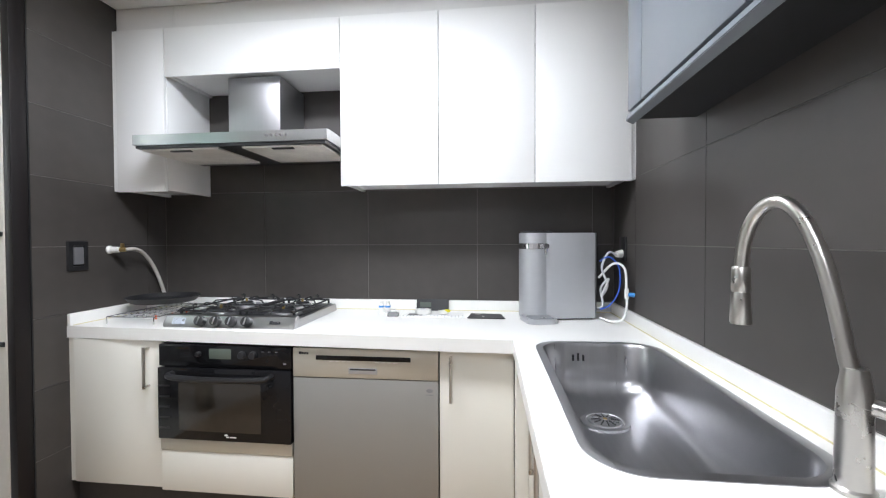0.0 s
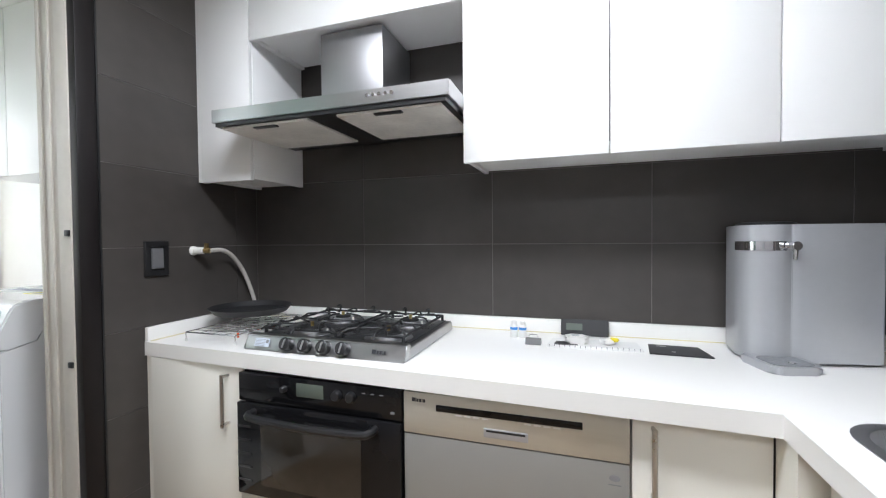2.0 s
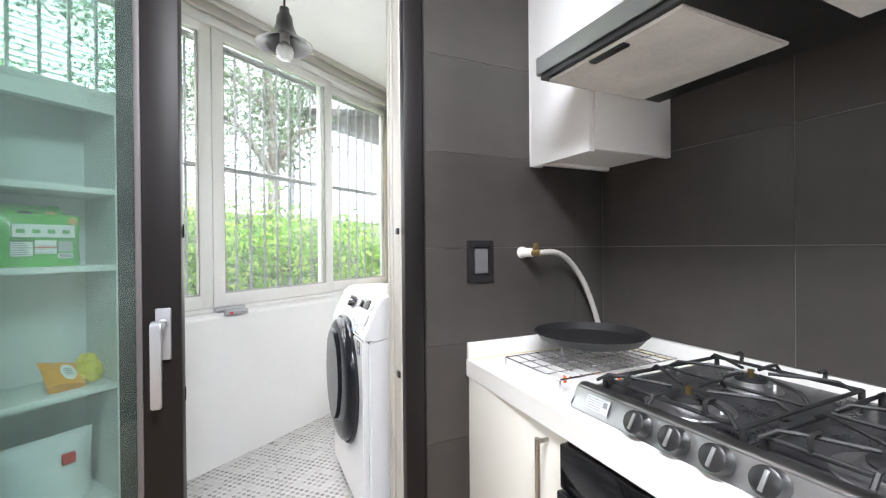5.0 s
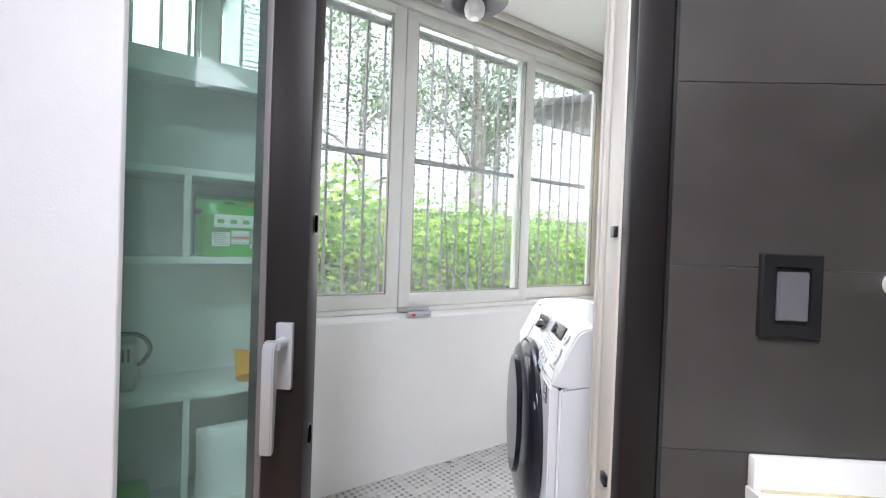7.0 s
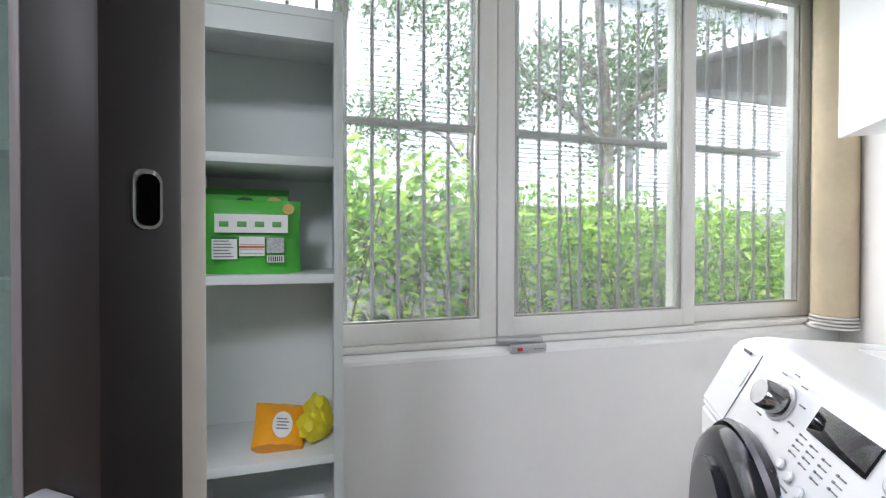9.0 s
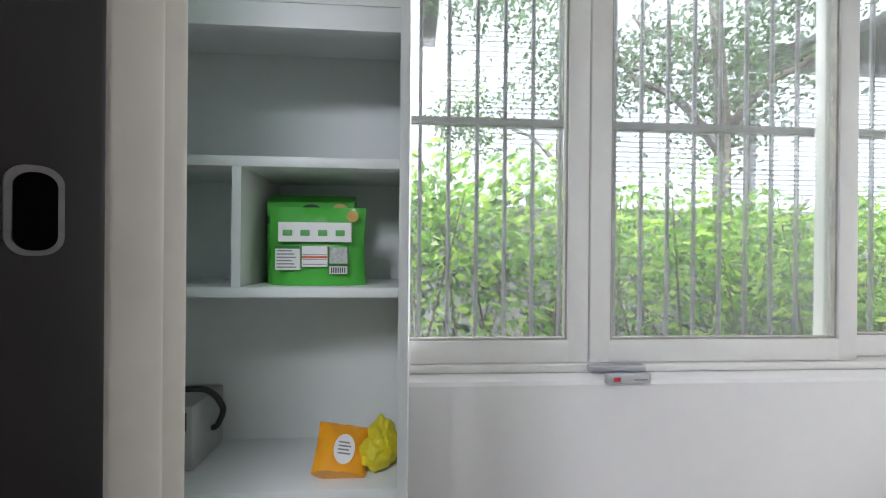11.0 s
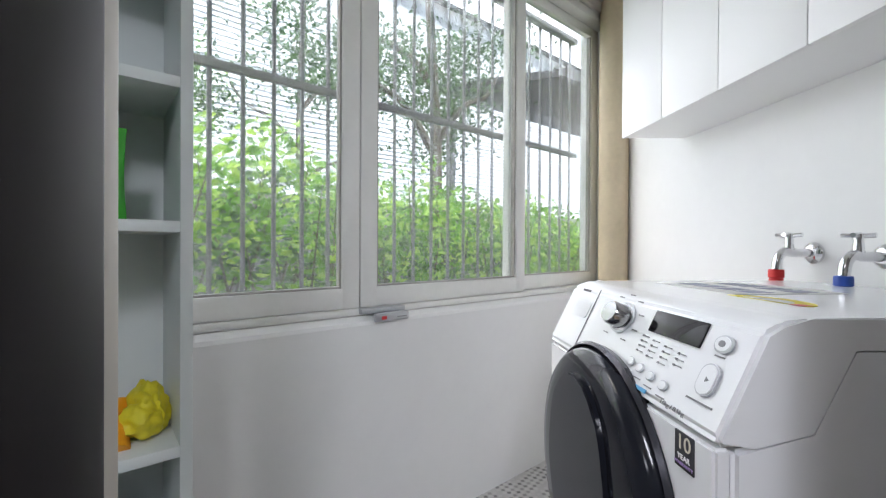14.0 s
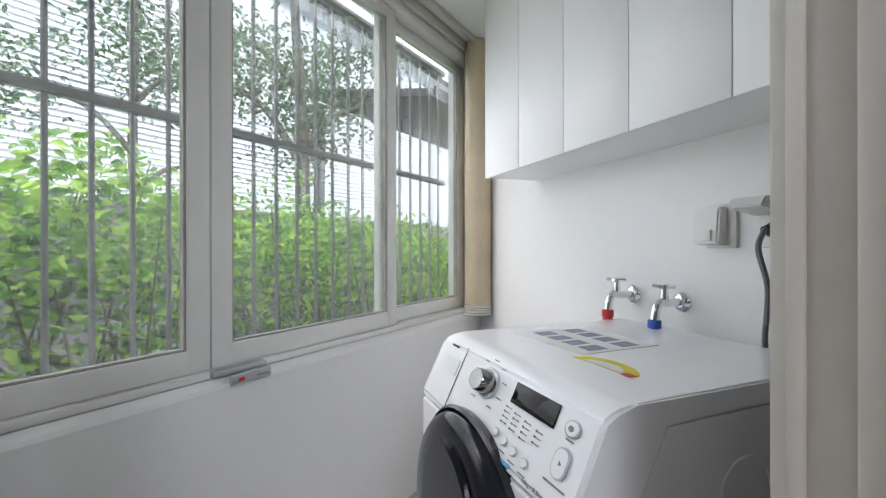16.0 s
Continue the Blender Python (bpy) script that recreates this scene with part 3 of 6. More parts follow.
for x, r in ((-1.31, 0.011), (-1.115, 0.017), (-1.065, 0.017)):
    k = part("knob", lathe([(r, 0), (r, 0.006), (r * 0.85, 0.016), (r * 0.7, 0.018)], pose(x, FY - 0.005, 0.752, 90), 20), BLACKP, ov)
for k in range(3):
    part("print", box(-1.03 + k * 0.03, -1.018 + k * 0.03, FY - 0.0072, FY - 0.0058, 0.766, 0.7685), INKG, ov, smooth=None)
part("print", box(-0.935, -0.922, FY - 0.0072, FY - 0.0058, 0.715, 0.722), INKG, ov, smooth=None)
bm = box(-1.185, -1.172, FY - 0.0175, FY - 0.0163, 0.402, 0.408)
box(-1.168, -1.140, FY - 0.0175, FY - 0.0163, 0.402, 0.407, bm=bm)
prism([(-1.195, 0.412), (-1.185, 0.418), (-1.175, 0.413), (-1.186, 0.409)], "y", FY - 0.0175, FY - 0.0163, bm=bm)
part("mark", bm, PALEP, dd, smooth=None)

# dishwasher
dw = thing("dishwasher", "built-in dishwasher with champagne panel and grey door", "dishwasher", Matrix.Translation((-0.59, 1.8, 0.15)))
part("body", box(-0.894, -0.286, FY + 0.02, 2.2, 0.15, 0.79), BLACKP, dw)
cp = part("control_panel", box(-0.893, -0.287, FY - 0.006, FY + 0.018, 0.669, 0.789, 0.003), CHAMP, dw, "champagne control panel")
part("door", box(-0.893, -0.287, FY - 0.004, FY + 0.018, 0.152, 0.666, 0.003), GREYM, dw, "warm grey metallic door")
part("display_strip", box(-0.793, -0.398, FY - 0.0075, FY - 0.0055, 0.741, 0.760, 0.0005), OVENG, cp, "black display strip")
part("grip", box(-0.655, -0.535, FY - 0.0085, FY - 0.005, 0.687, 0.712, 0.002), SILVERP, cp, "recessed silver grip")
# black strip laid on as the shadow in the grip recess
part("grip_shadow", box(-0.648, -0.542, FY - 0.0092, FY - 0.0082, 0.703, 0.709), BLACKP, cp, smooth=None)
for x in (-0.735, -0.71, -0.685, -0.66, -0.545, -0.52, -0.495, -0.47):
    part("button", box(x, x + 0.018, FY - 0.0074, FY - 0.0058, 0.735, 0.7385), PALEP, cp, smooth=None)
maker_mark(0.017, pose(-0.845, FY - 0.0063, 0.768, 90), INK, cp)
bm = lathe([(0.013, 0), (0.013, 0.0008)], pose(-0.322, FY - 0.004, 0.628, 90) @ Matrix.Diagonal((1, 0.6, 1, 1)), 20)
box(-0.337, -0.307, FY - 0.0048, FY - 0.0038, 0.610, 0.6125, bm=bm)
part("mark", bm, INKG, dw, smooth=None)

# worktop, one L with the sink cut out, upstands
SX0, SX1, SY0, SY1 = 0.082, 0.503, 0.745, 1.640
wt = thing("worktop", "white solid-surface L-shaped kitchen worktop with upstand", "worktop", Matrix.Translation((-0.9, 1.9, 0.805)))
bm = prism([(LW + 0.001, 1.722), (0.005, 1.641), (0.005, SY1), (RW - 0.001, SY1), (RW - 0.001, BW - 0.001), (LW + 0.001, BW - 0.001)], "z", 0.800, CT)
box(0.005, SX0, SY0, SY1, 0.800, CT, bm=bm)
box(SX1, RW - 0.001, SY0, SY1, 0.800, CT, bm=bm)
box(0.005, RW - 0.001, -0.6, SY0, 0.800, CT, bm=bm)
bmesh.ops.remove_doubles(bm, verts=bm.verts[:], dist=0.0001)
la, lb = rrect(SX0, SX1, SY0, SY1, 0.0005, 8), rrect(SX0, SX1, SY0, SY1, 0.10, 8)
lo, hi = [bm.verts.new((x, y, CT)) for x, y in la], [bm.verts.new((x, y, CT)) for x, y in lb]
for k in range(len(lo)):
    bm.faces.new((lo[k], lo[(k + 1) % len(lo)], hi[(k + 1) % len(lo)], hi[k]))
part("slab", bm, STONE, wt)
part("edge", cyl((0.007, SY1, CT - 0.002), (0.007, -0.6, CT - 0.002), 0.003, seg=10), STONE, wt)
part("upstand", box(LW + 0.001, RW - 0.001, BW - 0.019, BW - 0.0005, CT, 0.906, 0.004), STONE, wt)
part("upstand", box(LW + 0.0005, LW + 0.018, 1.723, BW - 0.019, CT, 0.906, 0.004), STONE, wt)
part("upstand", box(RW - 0.018, RW - 0.0005, -0.6, BW - 0.019, CT, 0.906, 0.004), STONE, wt)
part("sealant", tube([(RW - 0.019, -0.6, CT + 0.001), (RW - 0.019, BW - 0.02, CT + 0.001), (LW + 0.019, BW - 0.02, CT + 0.001), (LW + 0.019, 1.735, CT + 0.001)], 0.0025, 6), mat("aged_sealant", (0.66, 0.60, 0.36), 0.6, var=0.2, scale=10), wt, "yellowed sealant line")

# sink
sk = thing("sink", "brushed stainless steel single-bowl undermount sink", "sink", Matrix.Translation((0.32, 1.2, 0.65)))


def ring_loft(loops):
    bm = bmesh.new()
    rs = [[bm.verts.new(p) for p in lp] for lp in loops]
    n = len(rs[0])
    for a, b in zip(rs, rs[1:]):
        for k in range(n):
            bm.faces.new((a[k], a[(k + 1) % n], b[(k + 1) % n], b[k]))
    return bm, rs


def sink_loop(inset, z, r):
    return [(x, y, z) for x, y in rrect(SX0 + inset, SX1 - inset, SY0 + inset, SY1 - inset, r, 8)]


bm, rs = ring_loft([sink_loop(0.002, CT - 0.03, 0.10), sink_loop(-0.004, CT + 0.0012, 0.104), sink_loop(0.004, CT + 0.003, 0.098), sink_loop(0.020, CT + 0.001, 0.088), sink_loop(0.026, CT - 0.012, 0.085),
                    sink_loop(0.030, CT - 0.12, 0.08), sink_loop(0.040, CT - 0.155, 0.085), sink_loop(0.060, CT - 0.172, 0.09), sink_loop(0.11, CT - 0.178, 0.07)])
bm.faces.new(rs[-1])
part("bowl", bm, SINKM, sk, smooth=50)
dc = (0.265, 1.36, CT - 0.178)
part("drain", lathe([(0.072, 0.000), (0.070, 0.005), (0.056, 0.006), (0.052, 0.002), (0.01, 0.001)], Matrix.Translation(dc), 32), STEEL, sk, "steel drain rim")
bm = lathe([(0.050, 0.003), (0.048, 0.008), (0.012, 0.011), (0.004, 0.012)], Matrix.Translation(dc), 32)
ds = part("strainer", bm, STEEL, sk, "round strainer lid")
bm = bmesh.new()
for k in range(12):
    a = k * math.pi / 6
    tube([(dc[0] + 0.016 * math.cos(a), dc[1] + 0.016 * math.sin(a), dc[2] + 0.0115), (dc[0] + 0.042 * math.cos(a), dc[1] + 0.042 * math.sin(a), dc[2] + 0.009)], 0.0022, 6, bm)
part("slots", bm, BLACKP, ds)
part("stud", lathe([(0.006, 0.011), (0.006, 0.014), (0.002, 0.015)], Matrix.Translation(dc), 12), BRASS, ds, "small copper stud")
bm = bmesh.new()
for k in range(3):
    box(0.215 + 0.018 * k, 0.222 + 0.018 * k, SY1 - 0.032, SY1 - 0.0275, CT - 0.062, CT - 0.040 + 0.006 * (k % 2), bm=bm)
part("overflow", bm, BLACKP, sk, "dark overflow slots")

# faucet
fa = thing("faucet", "brushed nickel gooseneck kitchen faucet with pull-out head", "faucet", Matrix.Translation((0.455, 0.737, CT)))
FB = Vector((0.455, 0.737, CT))
part("base", lathe([(0.027, 0), (0.027, 0.006), (0.023, 0.010), (0.0215, 0.125), (0.021, 0.15), (0.018, 0.168), (0.0155, 0.185)], Matrix.Translation(FB), 28), NICKEL, fa)
tip = Vector((0.390, 0.905, 0))
dirv = tip - Vector((FB.x, FB.y, 0))
L, dn = dirv.length, dirv.normalized()
pts = [FB + dn * L * a + Vector((0, 0, h)) for a, h in ((0, 0.155), (0.06, 0.20), (0.14, 0.27), (0.25, 0.345), (0.40, 0.408), (0.55, 0.437), (0.70, 0.441), (0.85, 0.42), (0.96, 0.376), (1.0, 0.325))]
part("spout", tube(smooth_path(pts, 4), 0.0115, 14), NICKEL, fa)
hd = FB + dn * L
part("spray_head", lathe([(0.0135, 0.325), (0.0155, 0.322), (0.016, 0.28), (0.0145, 0.277), (0.0155, 0.274), (0.018, 0.22), (0.016, 0.216)], Matrix.Translation(hd), 20), NICKEL, fa, "pull-out spray head")
lv = part("lever", cyl(FB + Vector((0.012, -0.012, 0.132)), FB + Vector((0.078, -0.075, 0.118)), 0.0125, 0.011, 16, 0.002), NICKEL, fa, "side lever handle")

# wall units
def wall_unit(x0, x1, z0, z1, label, doors, y0=1.972):
    c = thing("wall_cabinet", label, "cabinet", Matrix.Translation(((x0 + x1) / 2, 2.1, z0)), group="white wall units")
    bm = box(x0, x0 + 0.018, y0 + 0.02, BW - 0.001, z0 + 0.004, z1, 0.001)
    box(x1 - 0.018, x1, y0 + 0.02, BW - 0.001, z0 + 0.004, z1, 0.001, bm=bm)
    box(x0 + 0.018, x1 - 0.018, y0 + 0.02, BW - 0.001, z0 + 0.016, z0 + 0.034, bm=bm)
    box(x0 + 0.018, x1 - 0.018, y0 + 0.02, BW - 0.001, z1 - 0.018, z1, bm=bm)
    part("body", bm, GLOSSW, c)
    for a, b, lo, hi in doors:
        part("door", box(a + 0.0015, b - 0.0015, y0, y0 + 0.018, lo, hi, 0.002), GLOSSW, c)
    return c


wall_unit(-0.784, 0.540, 1.497, 2.285, "white glossy wall cabinet with three flat doors", [(-0.784, -0.316, 1.490, 2.285), (-0.316, 0.122, 1.490, 2.285), (0.122, 0.540, 1.490, 2.285)])
part("filler", box(0.541, RW - 0.001, 1.985, 2.05, 1.497, 2.285), GLOSSW, bpy.data.objects["wall_cabinet"])
wall_unit(-1.952, -1.686, 1.484, 2.285, "narrow white wall cabinet beside the hood", [(-1.952, -1.687, 1.480, 2.285)])
wall_unit(-1.685, -0.785, 2.05, 2.285, "white flap cabinet above the cooker hood", [(-1.685, -0.785, 2.045, 2.285)])
setting("filler", box(LW + 0.001, -1.953, 1.975, 2.02, 1.484, 2.285), PAINT, "white sealed gap beside the wall cabinet")

# slate cabinet over the sink
gc = thing("wall_cabinet", "slate grey wall cabinet above the sink", "cabinet", Matrix.Translation((0.48, 0.5, 1.62)))
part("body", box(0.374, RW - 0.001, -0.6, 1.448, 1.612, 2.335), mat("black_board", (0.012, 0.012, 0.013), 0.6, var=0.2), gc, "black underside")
part("grip_rail", prism([(0.348, 1.607), (0.372, 1.595), (0.3735, 1.632), (0.354, 1.626)], "y", -0.6, 1.45, 0.002), GREYC, gc, "bevelled grip rail")
for a, b in ((1.333, 1.448), (0.837, 1.330), (0.34, 0.834), (-0.6, 0.337)):
    part("door", box(0.354, 0.372, a, b, 1.636, 2.285, 0.002), GREYC, gc)
part("crown", box(0.352, 0.374, -0.6, 1.448, 2.289, 2.335, 0.002), GREYC, gc)

# cooker hood
hood = thing("cooker_hood", "stainless steel chimney cooker hood with two filters", "cooker hood", Matrix.Translation((-1.24, 2.0, 1.66)))
HX0, HX1 = -1.706, -0.781
bm = prism([(1.801, 1.669), (1.801, 1.716), (1.820, 1.719), (BW - 0.05, 1.719), (BW - 0.05, 1.669)], "x", HX0, HX1, 0.0015)
canopy = part("canopy", bm, STEELH, hood)
part("underframe", box(HX0 + 0.012, HX1 - 0.012, 1.808, BW - 0.055, 1.655, 1.6685), BLACKP, canopy, "black frame round the filters")
for a, b in ((HX0 + 0.03, -1.30), (-1.185, HX1 - 0.03)):
    fl = part("filter", prism([(a, 1.82), (b, 1.82), (b, 2.17), (a, 2.17)], "z", 1.646, 1.6545, 0.002), FILTER, hood, "stained metal mesh filter")
    part("latch", box((a + b) / 2 - 0.05, (a + b) / 2 + 0.05, 1.824, 1.846, 1.640, 1.6465, 0.003), BLACKP, fl, "dark latch")
part("chimney", box(-1.391, -1.117, 2.04, BW - 0.001, 1.720, 2.052, 0.003), STEEL, hood, "brushed steel chimney")
part("chimney_collar", box(-1.395, -1.113, 2.036, BW - 0.001, 1.720, 1.724), STEEL, hood)
for k in range(5):
    part("button", cyl((-1.055 + 0.022 * k, 1.802, 1.694), (-1.055 + 0.022 * k, 1.792, 1.694), 0.006, seg=12, bev=0.001), CHROME, canopy)

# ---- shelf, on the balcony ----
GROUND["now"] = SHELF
BU0, BU1, BV0, BV1, BT, BF = 1.40, 2.012, 1.537, 1.757, 1.674, 0.2556
bs = thing("bookshelf", "tall white open bookshelf standing before the window", "bookshelf", m=WM @ Matrix.Translation((1.7, 1.7, BF)), f=WM)
part("side_panel", box(BU0, BU0 + 0.018, BV0, BV1, BF, BT, 0.0008), SHELFW, bs)
part("side_panel", box(BU1 - 0.018, BU1, BV0, BV1, BF, BT, 0.0008), SHELFW, bs)
part("back_panel", box(BU0 + 0.018, BU1 - 0.018, BV1 - 0.006, BV1 - 0.001, BF, BT), SHELFW, bs)
part("top_panel", box(BU0 + 0.018, BU1 - 0.018, BV0, BV1 - 0.006, BT - 0.018, BT), SHELFW, bs)
part("fascia", box(BU0 + 0.018, BU1 - 0.018, BV0 + 0.002, BV0 + 0.02, BT - 0.062, BT - 0.018), SHELFW, bs)
for z in (1.382, 1.150, 0.787, 0.44):
    part("shelf", box(BU0 + 0.018, BU1 - 0.018, BV0 + 0.001, BV1 - 0.006, z - 0.018, z, 0.0008), SHELFW, bs)
part("divider", box(1.70, 1.716, BV0 + 0.002, BV1 - 0.006, 1.150, 1.364), SHELFW, bs)
part("divider", box(1.71, 1.726, BV0 + 0.002, BV1 - 0.006, 0.44, 0.769), SHELFW, bs)
part("plinth", box(BU0 + 0.018, BU1 - 0.018, BV0 + 0.02, BV0 + 0.035, BF, BF + 0.07), SHELFW, bs)

# balcony wall units
GROUND["now"] = ID
buc = thing("wall_cabinet", "white balcony wall cabinet with flat doors above the washer", "cabinet", Matrix.Translation((-3.0, 2.2, 1.617)), group="balcony wall units")
part("body", prism([(-3.824, 2.105), (-3.795, 2.379), (-2.177, 2.379), (-2.177, 2.105)], "z", 1.619, 2.569), GLOSSW, buc)
for a, b in ((-3.826, -3.519), (-3.519, -3.216), (-3.216, -2.912), (-2.912, -2.607), (-2.607, -2.302), (-2.302, -2.178)):
    part("door", box(a + 0.0015, b - 0.0015, 2.086, 2.104, 1.616, 2.568, 0.0015), GLOSSW, buc)

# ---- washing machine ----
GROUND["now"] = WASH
BF = 0.1513
ws = thing("washing_machine", "white front-loading washing machine with smoked round door", "washing machine", Matrix.Translation((-2.47, 1.8, BF)))
WX0, WX1, WT = -2.750, -2.195, 1.008
bm = prism([(1.475, BF + 0.02), (1.475, 0.85), (1.58, 0.86), (1.625, 0.972), (2.10, 0.970), (2.10, BF + 0.02)], "x", WX0, WX1, 0.006)
part("body", bm, WASHW, ws)
bm = prism([(1.455, 0.855), (1.452, 0.866), (1.512, 0.992), (1.535, 1.005), (1.57, WT), (2.10, WT), (2.10, 0.973), (1.622, 0.975), (1.577, 0.863), (1.50, 0.853)], "x", WX0 - 0.002, WX1 + 0.002, 0.006)
top = part("control_panel", bm, WASHW, ws, "sloping white control panel and lid")
part("front_panel", prism([(1.455, BF + 0.06), (1.452, 0.852), (1.474, 0.852), (1.474, BF + 0.06)], "x", WX0 + 0.002, WX1 - 0.002, 0.004), WASHW, ws)
for x in (WX0 + 0.05, WX1 - 0.05):
    for y in (1.53, 2.05):
        part("foot", cyl((x, y, BF), (x, y, BF + 0.025), 0.02, seg=12), RUBBER, ws)
DM = pose(-2.486, 1.452, 0.650, 90) @ Matrix.Diagonal((0.87, 0.95, 0.9, 1))          # door axis: local z points out of the front
dr = part("door", lathe([(0.262, -0.01), (0.262, 0.012), (0.256, 0.026), (0.243, 0.037), (0.21, 0.044), (0.12, 0.049), (0.02, 0.050)], DM, 56), SMOKE, ws, "dark smoked round door", smooth=60)
outline = []
for k in range(40):
    a = 2 * math.pi * k / 40
    r = 0.155 * (1 + 0.10 * math.cos(2 * a + math.pi) * (1 if math.sin(a) > 0 else 0.4)) * (1.0 if math.sin(a) > 0 else 1 + 0.22 * (math.sin(a) ** 4))
    outline.append((r * math.cos(a) * 0.98, 0.035 + r * math.sin(a) * 1.05))
b2 = prism(outline, "z", 0.040, 0.058, 0.004)
b2.transform(DM)
part("add_door", b2, SMOKE, dr, "small inner hatch")
part("door_ring", lathe([(0.268, -0.012), (0.274, 0.004), (0.268, 0.012), (0.262, 0.004)], DM, 56), mat("dark_ring", (0.05, 0.05, 0.06), 0.25, 0.5, var=0.1), dr)
# panel plane: x along the front, y up the slope
slope = math.degrees(math.atan2(0.060, 0.126))
PM = pose(-2.475, 1.4815, 0.931, 90 - slope) @ Matrix.Diagonal((0.92, 0.76, 1, 1))


def panel_part(name, bm, material, label="", parent=None, smooth=35):
    bm.transform(PM)
    return part(name, bm, material, parent or top, label, smooth)


kb = panel_part("dial", lathe([(0.036, 0), (0.036, 0.003), (0.031, 0.004), (0.030, 0.024), (0.026, 0.030), (0.005, 0.031)], Matrix.Translation((-0.012, 0.042, 0)), 32), mat("dark_chrome", (0.36, 0.36, 0.37), 0.18, 1.0), "metal programme dial")
panel_part("dial_ring", lathe([(0.041, 0), (0.041, 0.002), (0.036, 0.003)], Matrix.Translation((-0.012, 0.042, 0)), 32), SILVERP)
panel_part("display", box(0.085, 0.215, 0.032, 0.082, -0.002, 0.0018, 0.001), OVENG, "black display")
for x, y in ((0.078, -0.045), (0.110, -0.050), (0.144, -0.055), (0.180, -0.060)):
    panel_part("button", lathe([(0.0105, 0), (0.0105, 0.002), (0.008, 0.003)], Matrix.Translation((x, y, 0)), 20), SILVERP)
    panel_part("button_cap", lathe([(0.009, 0.002), (0.008, 0.0036), (0.002, 0.004)], Matrix.Translation((x, y, 0)), 20), WASHW)
b2 = lathe([(0.017, 0), (0.017, 0.002), (0.0145, 0.003)], Matrix.Translation((0.256, 0.052, 0)), 24)
panel_part("power_button", b2, SILVERP)
panel_part("power_cap", lathe([(0.0148, 0.002), (0.013, 0.004), (0.002, 0.0045)], Matrix.Translation((0.256, 0.052, 0)), 24), WASHW)
panel_part("start_button", prism(rrect(0.239, 0.273, -0.045, 0.015, 0.016), "z", -0.001, 0.0025, 0.001), SILVERP)
panel_part("start_cap", prism(rrect(0.242, 0.270, -0.042, 0.012, 0.0135), "z", 0.002, 0.004, 0.001), WASHW)
panel_part("power_symbol", lathe([(0.006, 0.0042), (0.006, 0.0048)], Matrix.Translation((0.256, 0.052, 0)), 16), INKG, smooth=None)
panel_part("start_symbol", prism([(0.255, -0.020), (0.262, -0.015), (0.255, -0.010)], "z", 0.0038, 0.0044), INKG, smooth=None)


def bars(name, x, y, w, h):
    panel_part(name, box(x - w / 2, x + w / 2, y - h / 2, y + h / 2, -0.001, 0.0006), INKG, smooth=None)


for k in range(9):
    a = radians(-55 + k * 36)
    bars("programme_mark", -0.012 + 0.060 * math.cos(a), 0.042 + 0.062 * math.sin(a), 0.016, 0.003)
for i, x in enumerate((0.080, 0.112, 0.146, 0.182)):
    for k in range(4 - i // 3):
        bars("option_dot", x - 0.002, 0.019 - k * 0.012 - i * 0.003, 0.004, 0.004)
        bars("option_mark", x + 0.009, 0.019 - k * 0.012 - i * 0.003, 0.012, 0.002)
    bars("button_mark", x, -0.067 - i * 0.005, 0.020, 0.0025)
bars("start_mark", 0.256, -0.056, 0.050, 0.0035)
bars("power_mark", 0.256, 0.030, 0.018, 0.0025)
bm = box(-0.235, -0.195, 0.085, 0.092, -0.001, 0.0006)
panel_part("maker_mark", bm, INK, smooth=None)
panel_part("drawer_seam", box(-0.148, -0.1465, -0.10, 0.10, -0.001, 0.0006), INKG, smooth=None)
# flat patch: the shade of the grip recess is put in as grey
panel_part("detergent_grip", prism(rrect(-0.245, -0.16, 0.005, 0.055, 0.008), "z", -0.002, 0.0008), mat("grip_shade", (0.66, 0.67, 0.68), 0.4, var=0.05), "recessed detergent drawer grip")
t = text("lettering", "16kg / 8.5kg", 0.0115, PM @ pose(0.215, -0.088, 0.0004), INKG, top)
panel_part("blue_print", box(0.10, 0.148, -0.092, -0.084, -0.001, 0.0006), mat("blue_print", (0.10, 0.36, 0.62), 0.5), smooth=None)
st = part("sticker", box(-2.266, -2.230, 1.4505, 1.4525, 0.800, 0.848, 0.0003), INK, ws, "black ten year warranty sticker")
text("lettering", "10", 0.028, pose(-2.248, 1.4500, 0.834, 90), mat("sticker_gold", (0.62, 0.58, 0.46), 0.4), st)
text("lettering", "YEAR", 0.010, pose(-2.248, 1.4500, 0.815, 90), PAPER, st)
text("lettering", "WARRANTY", 0.0065, pose(-2.248, 1.4500, 0.806, 90), mat("sticker_violet", (0.40, 0.28, 0.55), 0.4), st)
# side pressings
bm = bmesh.new()
for cy in (1.80, 1.98):
    tube([(WX1 + 0.0005, cy + 0.06 * math.cos(a), 0.83 + 0.06 * math.sin(a)) for a in (math.pi * k / 12 for k in range(13))], 0.002, 6, bm)
part("side_pressing", bm, WASHW, ws)
sheet = solo("instruction_sheet", box(-2.68, -2.44, 1.68, 1.90, WT + 0.0002, WT + 0.0012), PAPER, "printed white care label lying on the washer", "label")
sheet_ink = mat("faded_blue_print", (0.22, 0.24, 0.34), 0.5, var=0.3, scale=60)
for i in range(2):
    for k in range(4):
        part("picture", box(-2.66 + k * 0.055, -2.62 + k * 0.055, 1.72 + i * 0.09, 1.77 + i * 0.09, WT + 0.0011, WT + 0.0016), sheet_ink, sheet, smooth=None)
